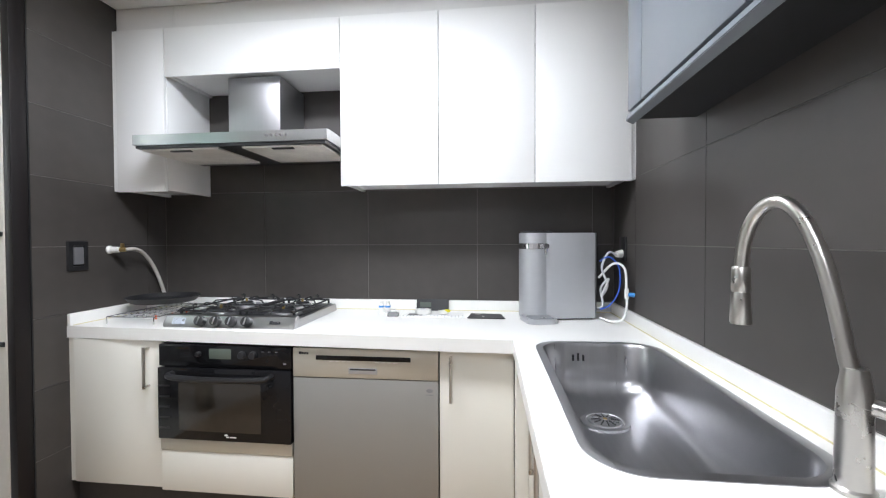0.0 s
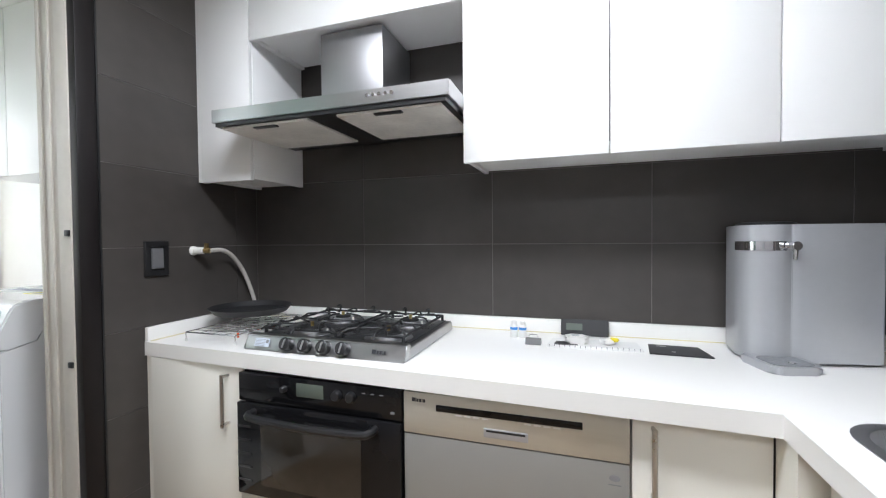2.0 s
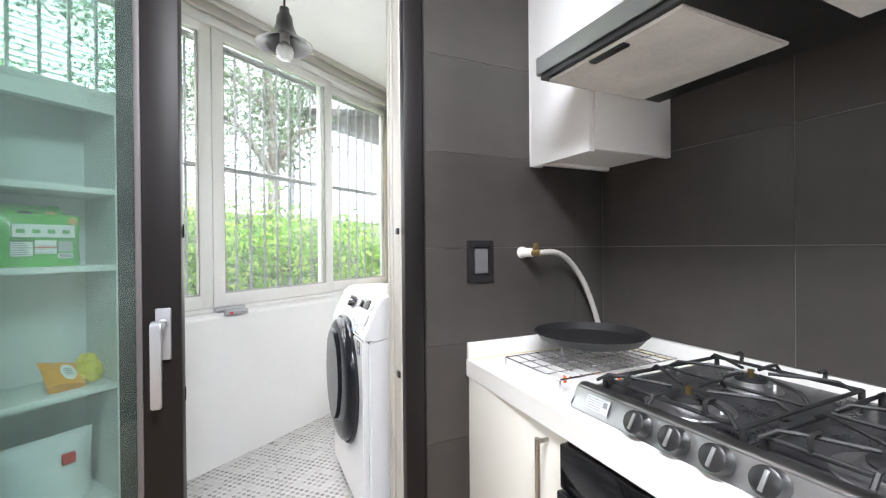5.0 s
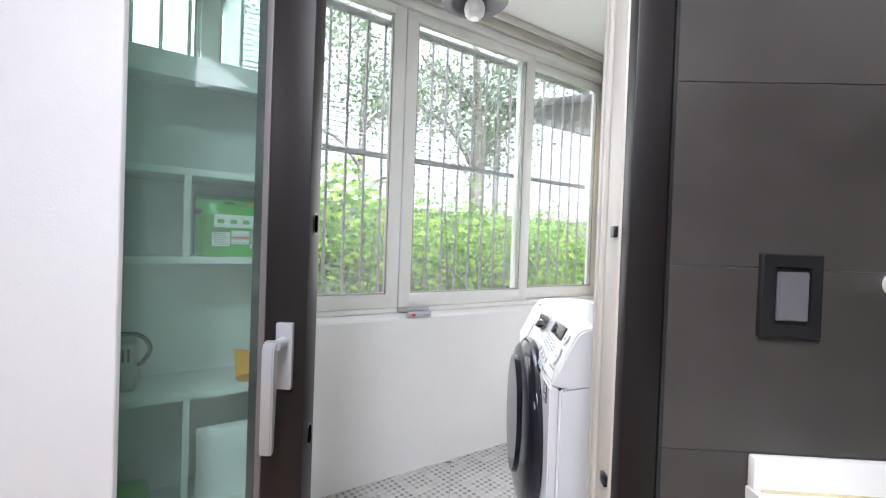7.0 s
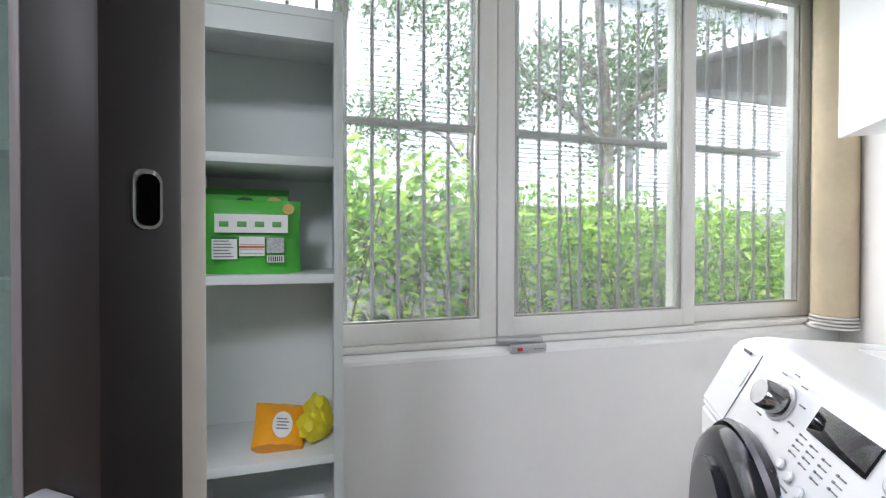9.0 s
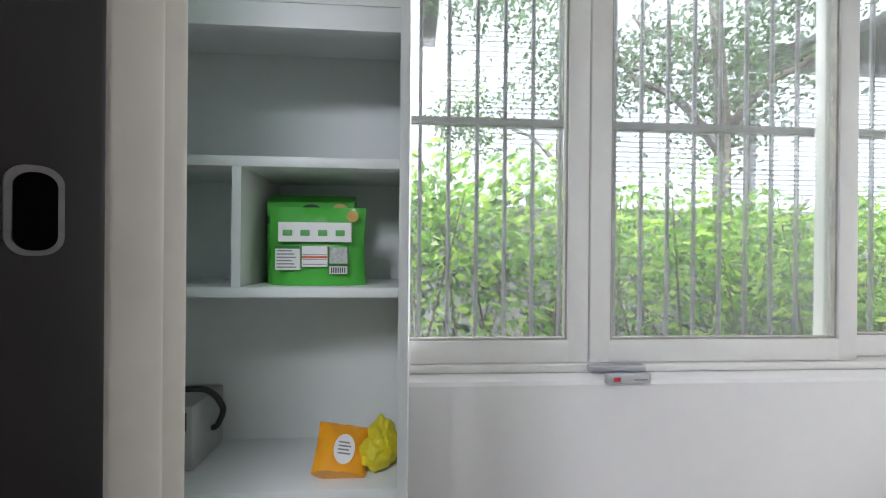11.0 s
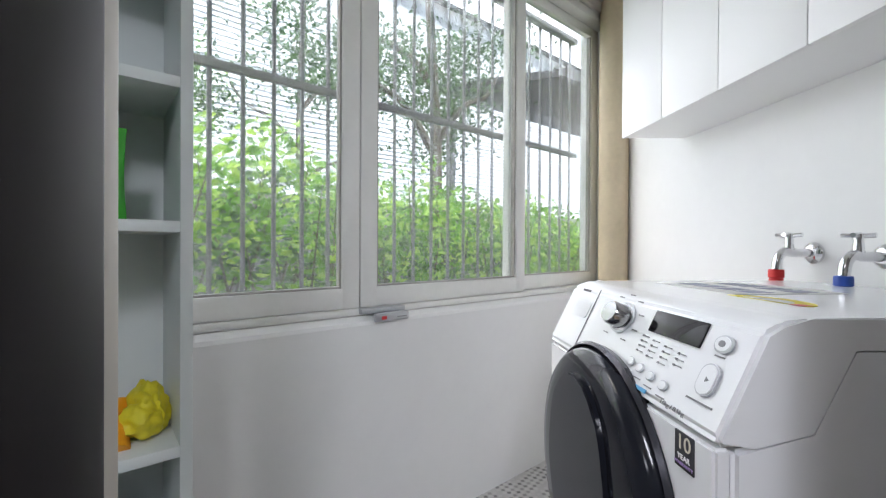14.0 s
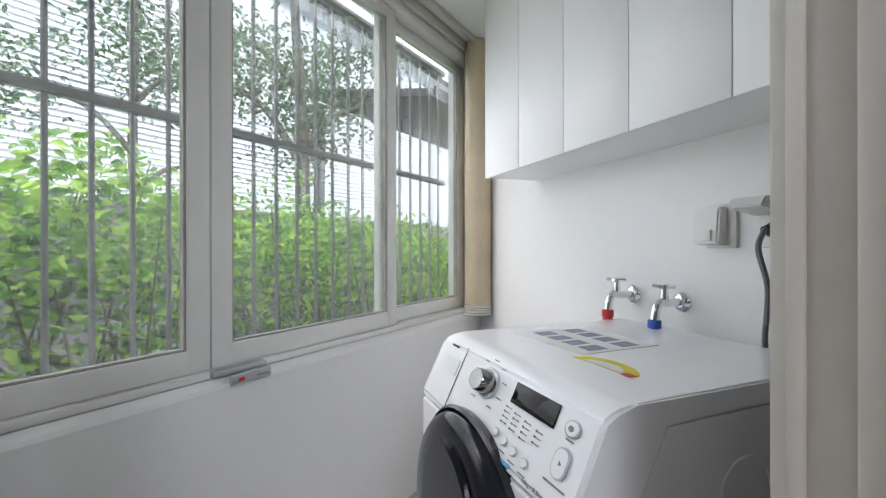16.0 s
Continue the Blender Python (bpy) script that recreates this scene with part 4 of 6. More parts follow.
en = solo("energy_label", prism([(-2.36 + 0.075 * math.cos(a), 1.66 + 0.05 * math.sin(a)) for a in (math.pi * k / 14 for k in range(15))], "z", WT + 0.0002, WT + 0.001), YELLOW, "yellow and red energy label stuck on the washer", "label")
part("white_field", prism([(-2.36 + 0.045 * math.cos(a), 1.661 + 0.028 * math.sin(a)) for a in (math.pi * k / 14 for k in range(15))], "z", WT + 0.0009, WT + 0.0014), PAPER, en)
part("red_end", box(-2.31, -2.288, 1.655, 1.672, WT + 0.0009, WT + 0.0014), REDP, en)

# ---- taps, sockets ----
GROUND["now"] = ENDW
def tap(x, z, material, label):
    t = thing("tap", label, "tap", Matrix.Translation((x, 2.19, z)), group="washer taps")
    part("rosette", lathe([(0.030, 0), (0.029, 0.006), (0.020, 0.014), (0.012, 0.016)], pose(x, 2.189, z, 90), 24), CHROME, t)
    part("body", tube(smooth_path([(x, 2.18, z), (x, 2.13, z), (x, 2.105, z + 0.004), (x, 2.085, z - 0.012), (x, 2.078, z - 0.045)], 5), 0.012, 12), CHROME, t)
    part("bonnet", cyl((x, 2.115, z), (x, 2.115, z + 0.04), 0.012, 0.009, 14), CHROME, t)
    bm = lathe([(0.011, 0.04), (0.012, 0.052), (0.004, 0.056)], Matrix.Translation((x, 2.115, z)), 14)
    for k in range(4):
        a = k * math.pi / 2 + 0.4
        tube([(x, 2.115, z + 0.047), (x + 0.03 * math.cos(a), 2.115 + 0.03 * math.sin(a), z + 0.049)], 0.006, 8, bm)
    part("cross_handle", bm, CHROME, t)
    part("coupling", lathe([(0.017, -0.045), (0.018, -0.05), (0.018, -0.066), (0.015, -0.068), (0.0165, -0.072), (0.0165, -0.10), (0.012, -0.103)], Matrix.Translation((x, 2.078, z)), 20), material, t, "coloured hose coupling")


tap(-2.80, 1.093, REDP, "chrome wall tap with red hose coupling")
tap(-2.625, 1.087, BLUEP, "chrome wall tap with blue hose coupling")

GROUND["now"] = ENDW @ Matrix.Translation((0.028, 0, 0))
sc = thing("socket", "white covered power socket on the balcony wall", "socket", Matrix.Translation((-2.535, 2.19, 1.30)))
part("plate", box(-2.575, -2.495, 2.178, 2.1895, 1.243, 1.358, 0.004), PALEP, sc)
part("cover", prism([(2.135, 1.255), (2.145, 1.347), (2.178, 1.350), (2.178, 1.250)], "x", -2.585, -2.515, 0.005), PALEP, sc, "hinged splash cover")
part("latch", box(-2.545, -2.53, 2.130, 2.137, 1.262, 1.29, 0.002), PALEP, sc)
GROUND["now"] = ENDW @ Matrix.Translation((-0.014, 0, 0))
s2 = thing("socket", "white open socket with plug and grey power cord", "socket", Matrix.Translation((-2.36, 2.19, 1.30)))
part("plate", box(-2.40, -2.32, 2.178, 2.1895, 1.243, 1.358, 0.004), PALEP, s2)
part("cover", prism([(2.07, 1.335), (2.09, 1.36), (2.178, 1.345), (2.178, 1.32)], "x", -2.41, -2.33, 0.004), PALEP, s2, "raised splash cover")
part("plug", lathe([(0.018, 0), (0.018, 0.02), (0.012, 0.035), (0.008, 0.05)], pose(-2.36, 2.178, 1.285, 90), 16), BLACKP, s2, "black plug")
part("cord", tube(smooth_path([(-2.36, 2.13, 1.285), (-2.355, 2.10, 1.24), (-2.345, 2.115, 1.16), (-2.355, 2.13, 1.09), (-2.365, 2.14, 1.03), (-2.365, 2.15, 0.9), (-2.365, 2.15, 0.6)], 6), 0.006, 8), mat("grey_cord", (0.16, 0.16, 0.17), 0.5, var=0.1), s2, "grey power cord")

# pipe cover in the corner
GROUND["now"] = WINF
pc = thing("pipe_cover", "beige vertical pipe cover beside the balcony window", "pipe cover", WM @ Matrix.Translation((3.909, 1.822, 0.9)), f=WM)
part("tube", lathe([(0.066, 0.935), (0.070, 0.94), (0.070, 2.26), (0.066, 2.305)], Matrix.Translation((3.909, 1.822, 0)), 28), BEIGE, pc)
bm = bmesh.new()
for k in range(4):
    lathe([(0.062, 0.885 + 0.013 * k), (0.074, 0.888 + 0.013 * k), (0.074, 0.894 + 0.013 * k), (0.062, 0.898 + 0.013 * k)], Matrix.Translation((3.909, 1.822, 0)), 28, bm)
part("collar", bm, PALEP, pc, "ribbed white foot")
part("bracket", box(3.85, 3.97, 1.80, 1.884, 0.882, 0.90, 0.003), PALEP, pc)

# window opener lock
lk = thing("window_lock", "grey window lock on the sill under the sash", "window lock", WM @ Matrix.Translation((2.6, 1.88, 0.9)), f=WM)
part("upper_bar", box(2.52, 2.675, 1.868, 1.897, 0.896, 0.912, 0.003), SILVERP, lk)
lb = part("body", box(2.555, 2.675, 1.846, 1.862, 0.872, 0.898, 0.004), SILVERP, lk)
part("red_mark", box(2.575, 2.592, 1.8445, 1.8465, 0.879, 0.889), REDP, lb, "small red mark", smooth=None)
part("print", box(2.63, 2.665, 1.8448, 1.8465, 0.881, 0.885), INKG, lb, smooth=None)

# ceiling lamp of the balcony
GROUND["now"] = Matrix.Translation((-2.885, 1.258, 2.140)) @ Matrix.Scale(1.09, 4) @ Matrix.Translation((2.78, -1.232, -2.078))
BC = 2.473
lp = thing("ceiling_lamp", "black enamelled pendant lamp with an opal bulb", "lamp", Matrix.Translation((-2.78, 1.232, BC)))
LM = Matrix.Translation((-2.78, 1.232, 0))
part("canopy", lathe([(0.045, BC), (0.045, BC - 0.006), (0.02, BC - 0.02), (0.006, BC - 0.022)], LM, 24), BLACKP, lp)
part("chain", tube([(-2.78, 1.232, BC - 0.02), (-2.78, 1.232, 2.262)], 0.005, 8), BLACKP, lp)
part("shade", lathe([(0.012, 2.265), (0.02, 2.262), (0.022, 2.24), (0.032, 2.225), (0.036, 2.19), (0.048, 2.155), (0.075, 2.125), (0.112, 2.105), (0.118, 2.100), (0.112, 2.100), (0.072, 2.118), (0.044, 2.15), (0.03, 2.18), (0.01, 2.19)], LM, 40), mat("black_enamel", (0.02, 0.02, 0.021), 0.3, var=0.1, scale=12, coat=0.4), lp, "bell-shaped black shade")
part("socket", cyl((-2.78, 1.232, 2.18), (-2.78, 1.232, 2.115), 0.02, seg=20), PALEP, lp)
part("bulb", lathe([(0.016, 2.12), (0.02, 2.108), (0.033, 2.09), (0.037, 2.072), (0.033, 2.052), (0.018, 2.038), (0.003, 2.036)], LM, 28), BULBM, lp, "opal glass bulb")

GROUND["now"] = ID

# ---- gas hob ----
hob = thing("gas_hob", "stainless steel gas hob with black cast iron grates", "gas hob", Matrix.Translation((-1.19, 1.95, CT)))
GX0, GX1, GY0, GY1 = -1.522, -0.910, 1.742, 2.245
part("tray", prism([(GY0 + 0.02, CT), (GY0 + 0.045, CT + 0.038), (GY1 - 0.01, CT + 0.038), (GY1, CT)], "x", GX0, GX1, 0.003), STEELH, hob)
fp = part("front_panel", prism([(GY0, CT), (GY0 + 0.006, CT + 0.006), (GY0 + 0.024, CT + 0.047), (GY0 + 0.034, CT + 0.052), (GY0 + 0.055, CT + 0.050), (GY0 + 0.055, CT)], "x", GX0 + 0.001, GX1 - 0.001, 0.003), STEELH, hob, "sloping steel front panel")
for x0, x1 in ((GX0 + 0.022, -1.19), (-1.182, GX1 - 0.022)):
    part("burner_plate", box(x0, x1, GY0 + 0.058, GY1 - 0.02, CT + 0.0375, CT + 0.041, 0.001), mat("black_enamel_plate", (0.03, 0.03, 0.032), 0.3, var=0.2, scale=14, rvar=0.1) if "black_enamel_plate" not in bpy.data.materials else bpy.data.materials["black_enamel_plate"], hob, "dark burner plate")
FA = -math.degrees(math.atan2(0.018, 0.041))
for x in (-1.342, -1.270, -1.198, -1.126):
    km = pose(x, GY0 + 0.013, CT + 0.025, 90 + FA)
    k = part("knob", lathe([(0.0225, 0), (0.0225, 0.004), (0.021, 0.024), (0.018, 0.026), (0.002, 0.0265)], km, 24), BLACKP, fp, "black round knob")
    b2 = box(-0.003, 0.003, -0.0155, 0.0155, 0.006, 0.029, 0.001)
    b2.transform(km @ pose(0, 0, 0, 0, 0, -8))
    part("grip", b2, STEEL, k, "steel grip bar")
maker_mark(0.020, pose(-1.00, GY0 + 0.0128, CT + 0.026, 90 + FA) @ Matrix.Translation((0, 0, 0.002)), INK, fp)
b2 = box(-0.03, 0.03, -0.014, 0.014, 0.0015, 0.0024)
b2.transform(pose(-1.448, GY0 + 0.0125, CT + 0.026, 90 + FA))
stk = part("sticker", b2, mat("blue_white_sticker", (0.55, 0.60, 0.68), 0.5, var=0.15, scale=90), fp, "pale information sticker")
b2 = bmesh.new()
for k in range(5):
    box(-0.027, 0.012, 0.009 - k * 0.005, 0.0105 - k * 0.005, 0.0022, 0.0028, bm=b2)
box(0.015, 0.026, -0.002, 0.010, 0.0022, 0.0028, bm=b2)
b2.transform(pose(-1.448, GY0 + 0.0125, CT + 0.026, 90 + FA))
part("print", b2, INKG, stk, smooth=None)
burners = [(-1.335, 1.880, 0.052), (-1.345, 2.105, 0.038), (-1.030, 1.885, 0.055), (-1.040, 2.105, 0.040)]
for x, y, r in burners:
    bmx = Matrix.Translation((x, y, CT + 0.041))
    b = part("burner", lathe([(r * 1.55, -0.002), (r * 1.5, 0.003), (r * 1.1, 0.005), (r * 0.95, 0.010), (r * 0.93, 0.016), (r * 0.9, 0.017)], bmx, 32), STEEL, hob, "aluminium burner ring")
    part("cap", lathe([(r * 0.82, 0.016), (r * 0.82, 0.021), (r * 0.7, 0.024), (0.004, 0.024)], bmx, 28), IRON, b, "black burner cap")
    part("sensor", lathe([(0.006, 0.02), (0.006, 0.036), (0.007, 0.037), (0.007, 0.040), (0.002, 0.041)], bmx, 12), BRASS, b, "brass heat sensor")
    part("igniter", cyl((x + r * 1.15, y + 0.006, CT + 0.042), (x + r * 1.15, y + 0.006, CT + 0.058), 0.0028, seg=8), PALEP, b)


def grate(x0, x1, y0, y1, z0, z1, bs):
    g = part("grate", tube([(x0, y0, z1 - 0.016), (x1, y0, z1 - 0.016), (x1, y1, z1 - 0.016), (x0, y1, z1 - 0.016), (x0, y0, z1 - 0.016)], 0.0045, 8), IRON, hob, "cast iron pan grate")
    for x in (x0, x1):
        for y in (y0, y1):
            part("foot", cyl((x, y, z0), (x, y, z1 - 0.014), 0.006, seg=8), IRON, g)
    for bx, by, r in bs:
        for k in range(6):
            a = radians(k * 60 + 30)
            ca, sa = math.cos(a), math.sin(a)
            reach = min((x1 - bx if ca > 0 else bx - x0) / max(abs(ca), 1e-3), 0.115 / max(abs(sa), 1e-3) if abs(sa) > 0.2 else 9)
            px, py = bx + ca * reach, by + sa * reach
            part("prong", tube([(px, py, z1 - 0.016), (bx + ca * reach * 0.86, by + sa * reach * 0.86, z1), (bx + ca * reach * 0.62, by + sa * reach * 0.62, z1 + 0.001), (bx + ca * 0.030, by + sa * 0.030, z1 - 0.002)], 0.0038, 6), IRON, g)
    for x in (x0 + 0.06, x1 - 0.06):
        for y, s in ((y0, 1), (y1, -1)):
            part("horn", tube(smooth_path([(x, y, z1 - 0.016), (x, y - s * 0.004, z1 + 0.004), (x, y + s * 0.006, z1 + 0.010), (x, y + s * 0.022, z1 + 0.008)], 3), 0.0042, 6), IRON, g)
    part("cross_bar", tube([(x0, (y0 + y1) / 2, z1 - 0.016), (x1, (y0 + y1) / 2, z1 - 0.016)], 0.004, 6), IRON, g)


grate(GX0 + 0.035, -1.20, GY0 + 0.075, GY1 - 0.03, CT + 0.040, CT + 0.078, burners[:2])
grate(-1.17, GX1 - 0.035, GY0 + 0.075, GY1 - 0.03, CT + 0.040, CT + 0.078, burners[2:])

# ---- wire rack and pan ----
rk = thing("wire_rack", "small chrome wire rack standing on the worktop", "rack", Matrix.Translation((-1.68, 1.97, CT)))
RX0, RX1, RY0, RY1, RZ = -1.824, -1.590, 1.776, 2.20, CT + 0.034
part("rim", tube([(RX0, RY0, RZ), (RX1, RY0, RZ), (RX1, RY1, RZ), (RX0, RY1, RZ), (RX0, RY0, RZ)], 0.0026, 8), CHROME, rk)
for k in range(1, 12):
    y = RY0 + (RY1 - RY0) * k / 12
    part("wire", cyl((RX0, y, RZ + 0.002), (RX1, y, RZ + 0.002), 0.0017, seg=8), CHROME, rk)
for k in range(1, 4):
    x = RX0 + (RX1 - RX0) * k / 4
    part("wire", cyl((x, RY0, RZ - 0.002), (x, RY1, RZ - 0.002), 0.0017, seg=8), CHROME, rk)
for x in (RX0, RX1):
    for y in (RY0, RY1):
        lg = part("leg", tube([(x, y, RZ), (x, y, CT)], 0.0026, 8), CHROME, rk)
        part("tip", cyl((x, y, CT), (x, y, CT + 0.012), 0.0042, seg=10), PALEP, lg, "clear rubber tip")
for x, y in ((-1.60, 1.80), (-1.55, 1.93)):
    part("marker", cyl((x, y, RZ - 0.012), (x, y, RZ + 0.006), 0.004, seg=8), mat("orange_clip", (0.75, 0.12, 0.03), 0.4) if "orange_clip" not in bpy.data.materials else bpy.data.materials["orange_clip"], rk, "small orange clip")
tr = thing("trivet", "low chrome wire trivet under the pan", "trivet", Matrix.Translation((-1.765, 2.045, RZ)))
part("ring", tube([(-1.765 + 0.11 * math.cos(a), 2.045 + 0.11 * math.sin(a), CT + 0.066) for a in (2 * math.pi * k / 32 for k in range(33))], 0.002, 6), CHROME, tr)
for k in range(3):
    a = k * 2.1 + 0.5
    part("leg", cyl((-1.765 + 0.11 * math.cos(a), 2.045 + 0.11 * math.sin(a), RZ - 0.03 if k else RZ), (-1.765 + 0.11 * math.cos(a), 2.045 + 0.11 * math.sin(a), CT + 0.066), 0.002, seg=6), CHROME, tr)
pan = thing("pan", "round shallow black non-stick pan resting on a rack", "pan", Matrix.Translation((-1.760, 2.040, CT + 0.068)))
pz = CT + 0.068
part("dish", lathe([(0.136, pz), (0.144, pz + 0.003), (0.164, pz + 0.026), (0.168, pz + 0.028), (0.165, pz + 0.0295), (0.146, pz + 0.008), (0.132, pz + 0.006), (0.004, pz + 0.005)], Matrix.Translation((-1.760, 2.040, 0)), 48), mat("nonstick_black", (0.014, 0.014, 0.015), 0.5, var=0.25, scale=30, bump=0.1, bscale=150), pan)

# ---- gas valve and hose ----
gv = thing("gas_hose", "pale ribbed gas hose with valve on the tiled wall", "gas hose", Matrix.Translation((LW, 1.940, 1.190)))
part("flange", lathe([(0.020, 0), (0.020, 0.006), (0.014, 0.012)], pose(LW, 1.940, 1.190, 0, 90), 20), PALEP, gv)
part("valve", cyl((LW + 0.008, 1.940, 1.190), (LW + 0.05, 1.950, 1.190), 0.016, 0.014, 16, 0.003), PALEP, gv, "white valve body")
part("ferrule", cyl((LW + 0.05, 1.950, 1.190), (LW + 0.075, 1.958, 1.190), 0.011, seg=14), BRASS, gv, "brass ferrule")
part("tap_key", box(LW + 0.052, LW + 0.066, 1.946, 1.962, 1.196, 1.222, 0.004), BRASS, gv)
hp = smooth_path([(LW + 0.068, 1.958, 1.190), (LW + 0.062, 2.03, 1.190), (LW + 0.045, 2.10, 1.165), (LW + 0.036, 2.165, 1.105), (LW + 0.034, 2.21, 1.03), (LW + 0.036, 2.245, 0.94), (LW + 0.045, 2.25, CT + 0.011)], 14)
part("hose", tube(hp, 0.0095, 12, radii=[0.0095 + 0.0007 * math.sin(i * 1.6) for i in range(len(hp))]), HOSEM, gv)

# ---- switch ----
sw = thing("wall_switch", "black framed grey light switch on the tiled wall", "switch", Matrix.Translation((LW, 1.775, 1.165)))
bm, rs = ring_loft([[(LW + d, y, z) for y, z in rrect(1.727 + i, 1.823 - i, 1.097 + i, 1.232 - i, 0.002, 2)] for i, d in ((0, 0.0002), (0, 0.007), (0.002, 0.010), (0.020, 0.011), (0.021, 0.006))])
bm.faces.new(rs[-1])
part("frame", bm, BLACKP, sw)
part("rocker", prism([(1.751, 1.125), (1.799, 1.125), (1.799, 1.204), (1.751, 1.204)], "x", LW + 0.006, LW + 0.013, 0.002), mat("grey_rocker", (0.13, 0.13, 0.135), 0.4, var=0.05), sw, "grey rocker")

# ---- water purifier ----
GROUND["now"] = Matrix.Translation((-0.012, 0.045, 0))
wp = thing("water_purifier", "silver countertop water purifier with drip tray", "water purifier", Matrix.Translation((0.26, 2.10, CT)))
body = [(0.425, 2.205), (0.435, 2.195), (0.435, 2.06), (0.425, 2.045), (0.22, 2.005)]
body += [(0.155 + 0.082 * math.cos(radians(a)), 2.09 + 0.088 * math.sin(radians(a))) for a in range(300, 170, -12)]
body += [(0.085, 2.205)]
part("body", prism(body, "z", CT + 0.008, 1.264, 0.002), SILVERP, wp, smooth=45)
part("lid", lathe([(0.076, 1.2645), (0.076, 1.271), (0.06, 1.274), (0.004, 1.274)], Matrix.Translation((0.158, 2.095, 0)), 32), BLACKP, wp, "black round lid")
part("foot", prism([(0.11, 2.03), (0.42, 2.07), (0.42, 2.19), (0.10, 2.19)], "z", CT, CT + 0.009), BLACKP, wp)
band = [(0.155 + 0.084 * math.cos(radians(a)), 2.09 + 0.0905 * math.sin(radians(a))) for a in range(188, 296, 9)]
b2 = bmesh.new()
lo, hi = [b2.verts.new((x, y, 1.188)) for x, y in band], [b2.verts.new((x, y, 1.215)) for x, y in band]
for i in range(len(band) - 1):
    b2.faces.new((lo[i], lo[i + 1], hi[i + 1], hi[i]))
part("band", b2, CHROME, wp, "polished band")
nz = part("nozzle", cyl((0.185, 2.003, 1.202), (0.19, 1.965, 1.202), 0.013, seg=16, bev=0.002), CHROME, wp, "chrome dispensing nozzle")
part("spout", cyl((0.188, 1.975, 1.196), (0.188, 1.975, 1.162), 0.009, 0.006, 14), CHROME, nz)
b2 = prism(rrect(0.085, 0.225, 1.90, 2.06, 0.03), "z", CT, CT + 0.022, 0.004)
b2.transform(pose(0.155, 1.98, 0, 0, 0, 14) @ Matrix.Translation((-0.155, -1.98, 0)))
ty = part("drip_tray", b2, SILVERP, wp, "protruding drip tray")
b2 = prism(rrect(0.10, 0.21, 1.912, 2.01, 0.02), "z", CT + 0.0215, CT + 0.0245, 0.001)
b2.transform(pose(0.155, 1.98, 0, 0, 0, 14) @ Matrix.Translation((-0.155, -1.98, 0)))
part("grid", b2, mat("tray_grid", (0.26, 0.27, 0.28), 0.5, 0.3, var=0.2, scale=90), ty, "dull grey grid")
part("mark", lathe([(0.012, CT + 0.024), (0.010, CT + 0.0262)], Matrix.Translation((0.172, 1.945, 0)), 16), CHROME, ty)

# power outlet and tubes beside it
GROUND["now"] = ID
po = thing("socket", "black framed power socket in the kitchen corner", "socket", Matrix.Translation((RW, 2.15, 1.19)))
part("frame", box(RW - 0.010, RW - 0.0002, 2.10, 2.19, 1.13, 1.245, 0.003), BLACKP, po)
part("plug", cyl((RW - 0.01, 2.14, 1.165), (RW - 0.045, 2.12, 1.16), 0.02, 0.014, 16, 0.003), PALEP, po, "pale round plug")
cable = mat("grey_cable", (0.55, 0.56, 0.57), 0.5, var=0.05)


def cord(name, label, pts, r, material, category="cable"):
    return solo(name, tube(smooth_path(pts, 8), r, 8), material, label, category)


cord("power_cord", "pale grey power cord coiled beside the purifier", [(RW - 0.045, 2.12, 1.16), (RW - 0.09, 2.08, 1.17), (RW - 0.12, 2.08, 1.10), (RW - 0.10, 2.06, 1.02), (RW - 0.13, 2.05, 0.97), (RW - 0.10, 2.04, 1.05), (RW - 0.12, 2.10, 1.0), (RW - 0.11, 2.10, 0.92), (RW - 0.145, 2.11, 0.90)], 0.005, cable)
cord("blue_water_tube", "dark blue thin water tube beside the purifier", [(0.436, 2.10, 1.13), (0.47, 2.06, 1.15), (0.51, 2.05, 1.10), (0.51, 2.05, 1.0), (0.475, 2.06, 0.93), (0.44, 2.10, 0.90)], 0.004, BLUEP, "tube")
wt2 = thing("white_water_tube", "white water tube with a blue coupling on the worktop", "tube", Matrix.Translation((0.47, 2.0, CT)))
part("hose", tube(smooth_path([(0.437, 2.12, 1.05), (0.48, 2.04, 1.12), (0.525, 2.02, 1.10), (0.53, 2.01, 1.0), (0.525, 1.99, 0.93), (0.50, 1.97, 0.875), (0.46, 2.0, CT + 0.01), (0.437, 2.08, CT + 0.012)], 8), 0.0055, 8), PAPER, wt2)
part("coupling", cyl((0.53, 2.008, 1.01), (0.528, 2.0, 0.965), 0.010, seg=14, bev=0.002), PAPER, wt2)
part("collar", cyl((0.535, 2.0, 0.985), (0.56, 1.99, 0.982), 0.010, seg=14, bev=0.002), mat("light_blue_plastic", (0.05, 0.25, 0.62), 0.4), wt2, "blue side nut")

# ---- worktop clutter ----
GROUND["now"] = Matrix.Translation((0.01, -0.02, 0))
nb = thing("notepad", "white spiral notepad lying on the worktop", "notepad", Matrix.Translation((-0.37, 2.15, CT)))
part("paper_block", prism([(-0.525, 2.085), (-0.215, 2.10), (-0.225, 2.205), (-0.51, 2.20)], "z", CT, CT + 0.008, 0.001), PAPER, nb)
for k in range(18):
    x = -0.515 + 0.017 * k
    part("ring", tube([(x, 2.087 + 0.005 * math.cos(a) + 0.0008 * k, CT + 0.005 + 0.006 * math.sin(a)) for a in (2 * math.pi * i / 8 for i in range(9))], 0.0009, 5), CHROME, nb)
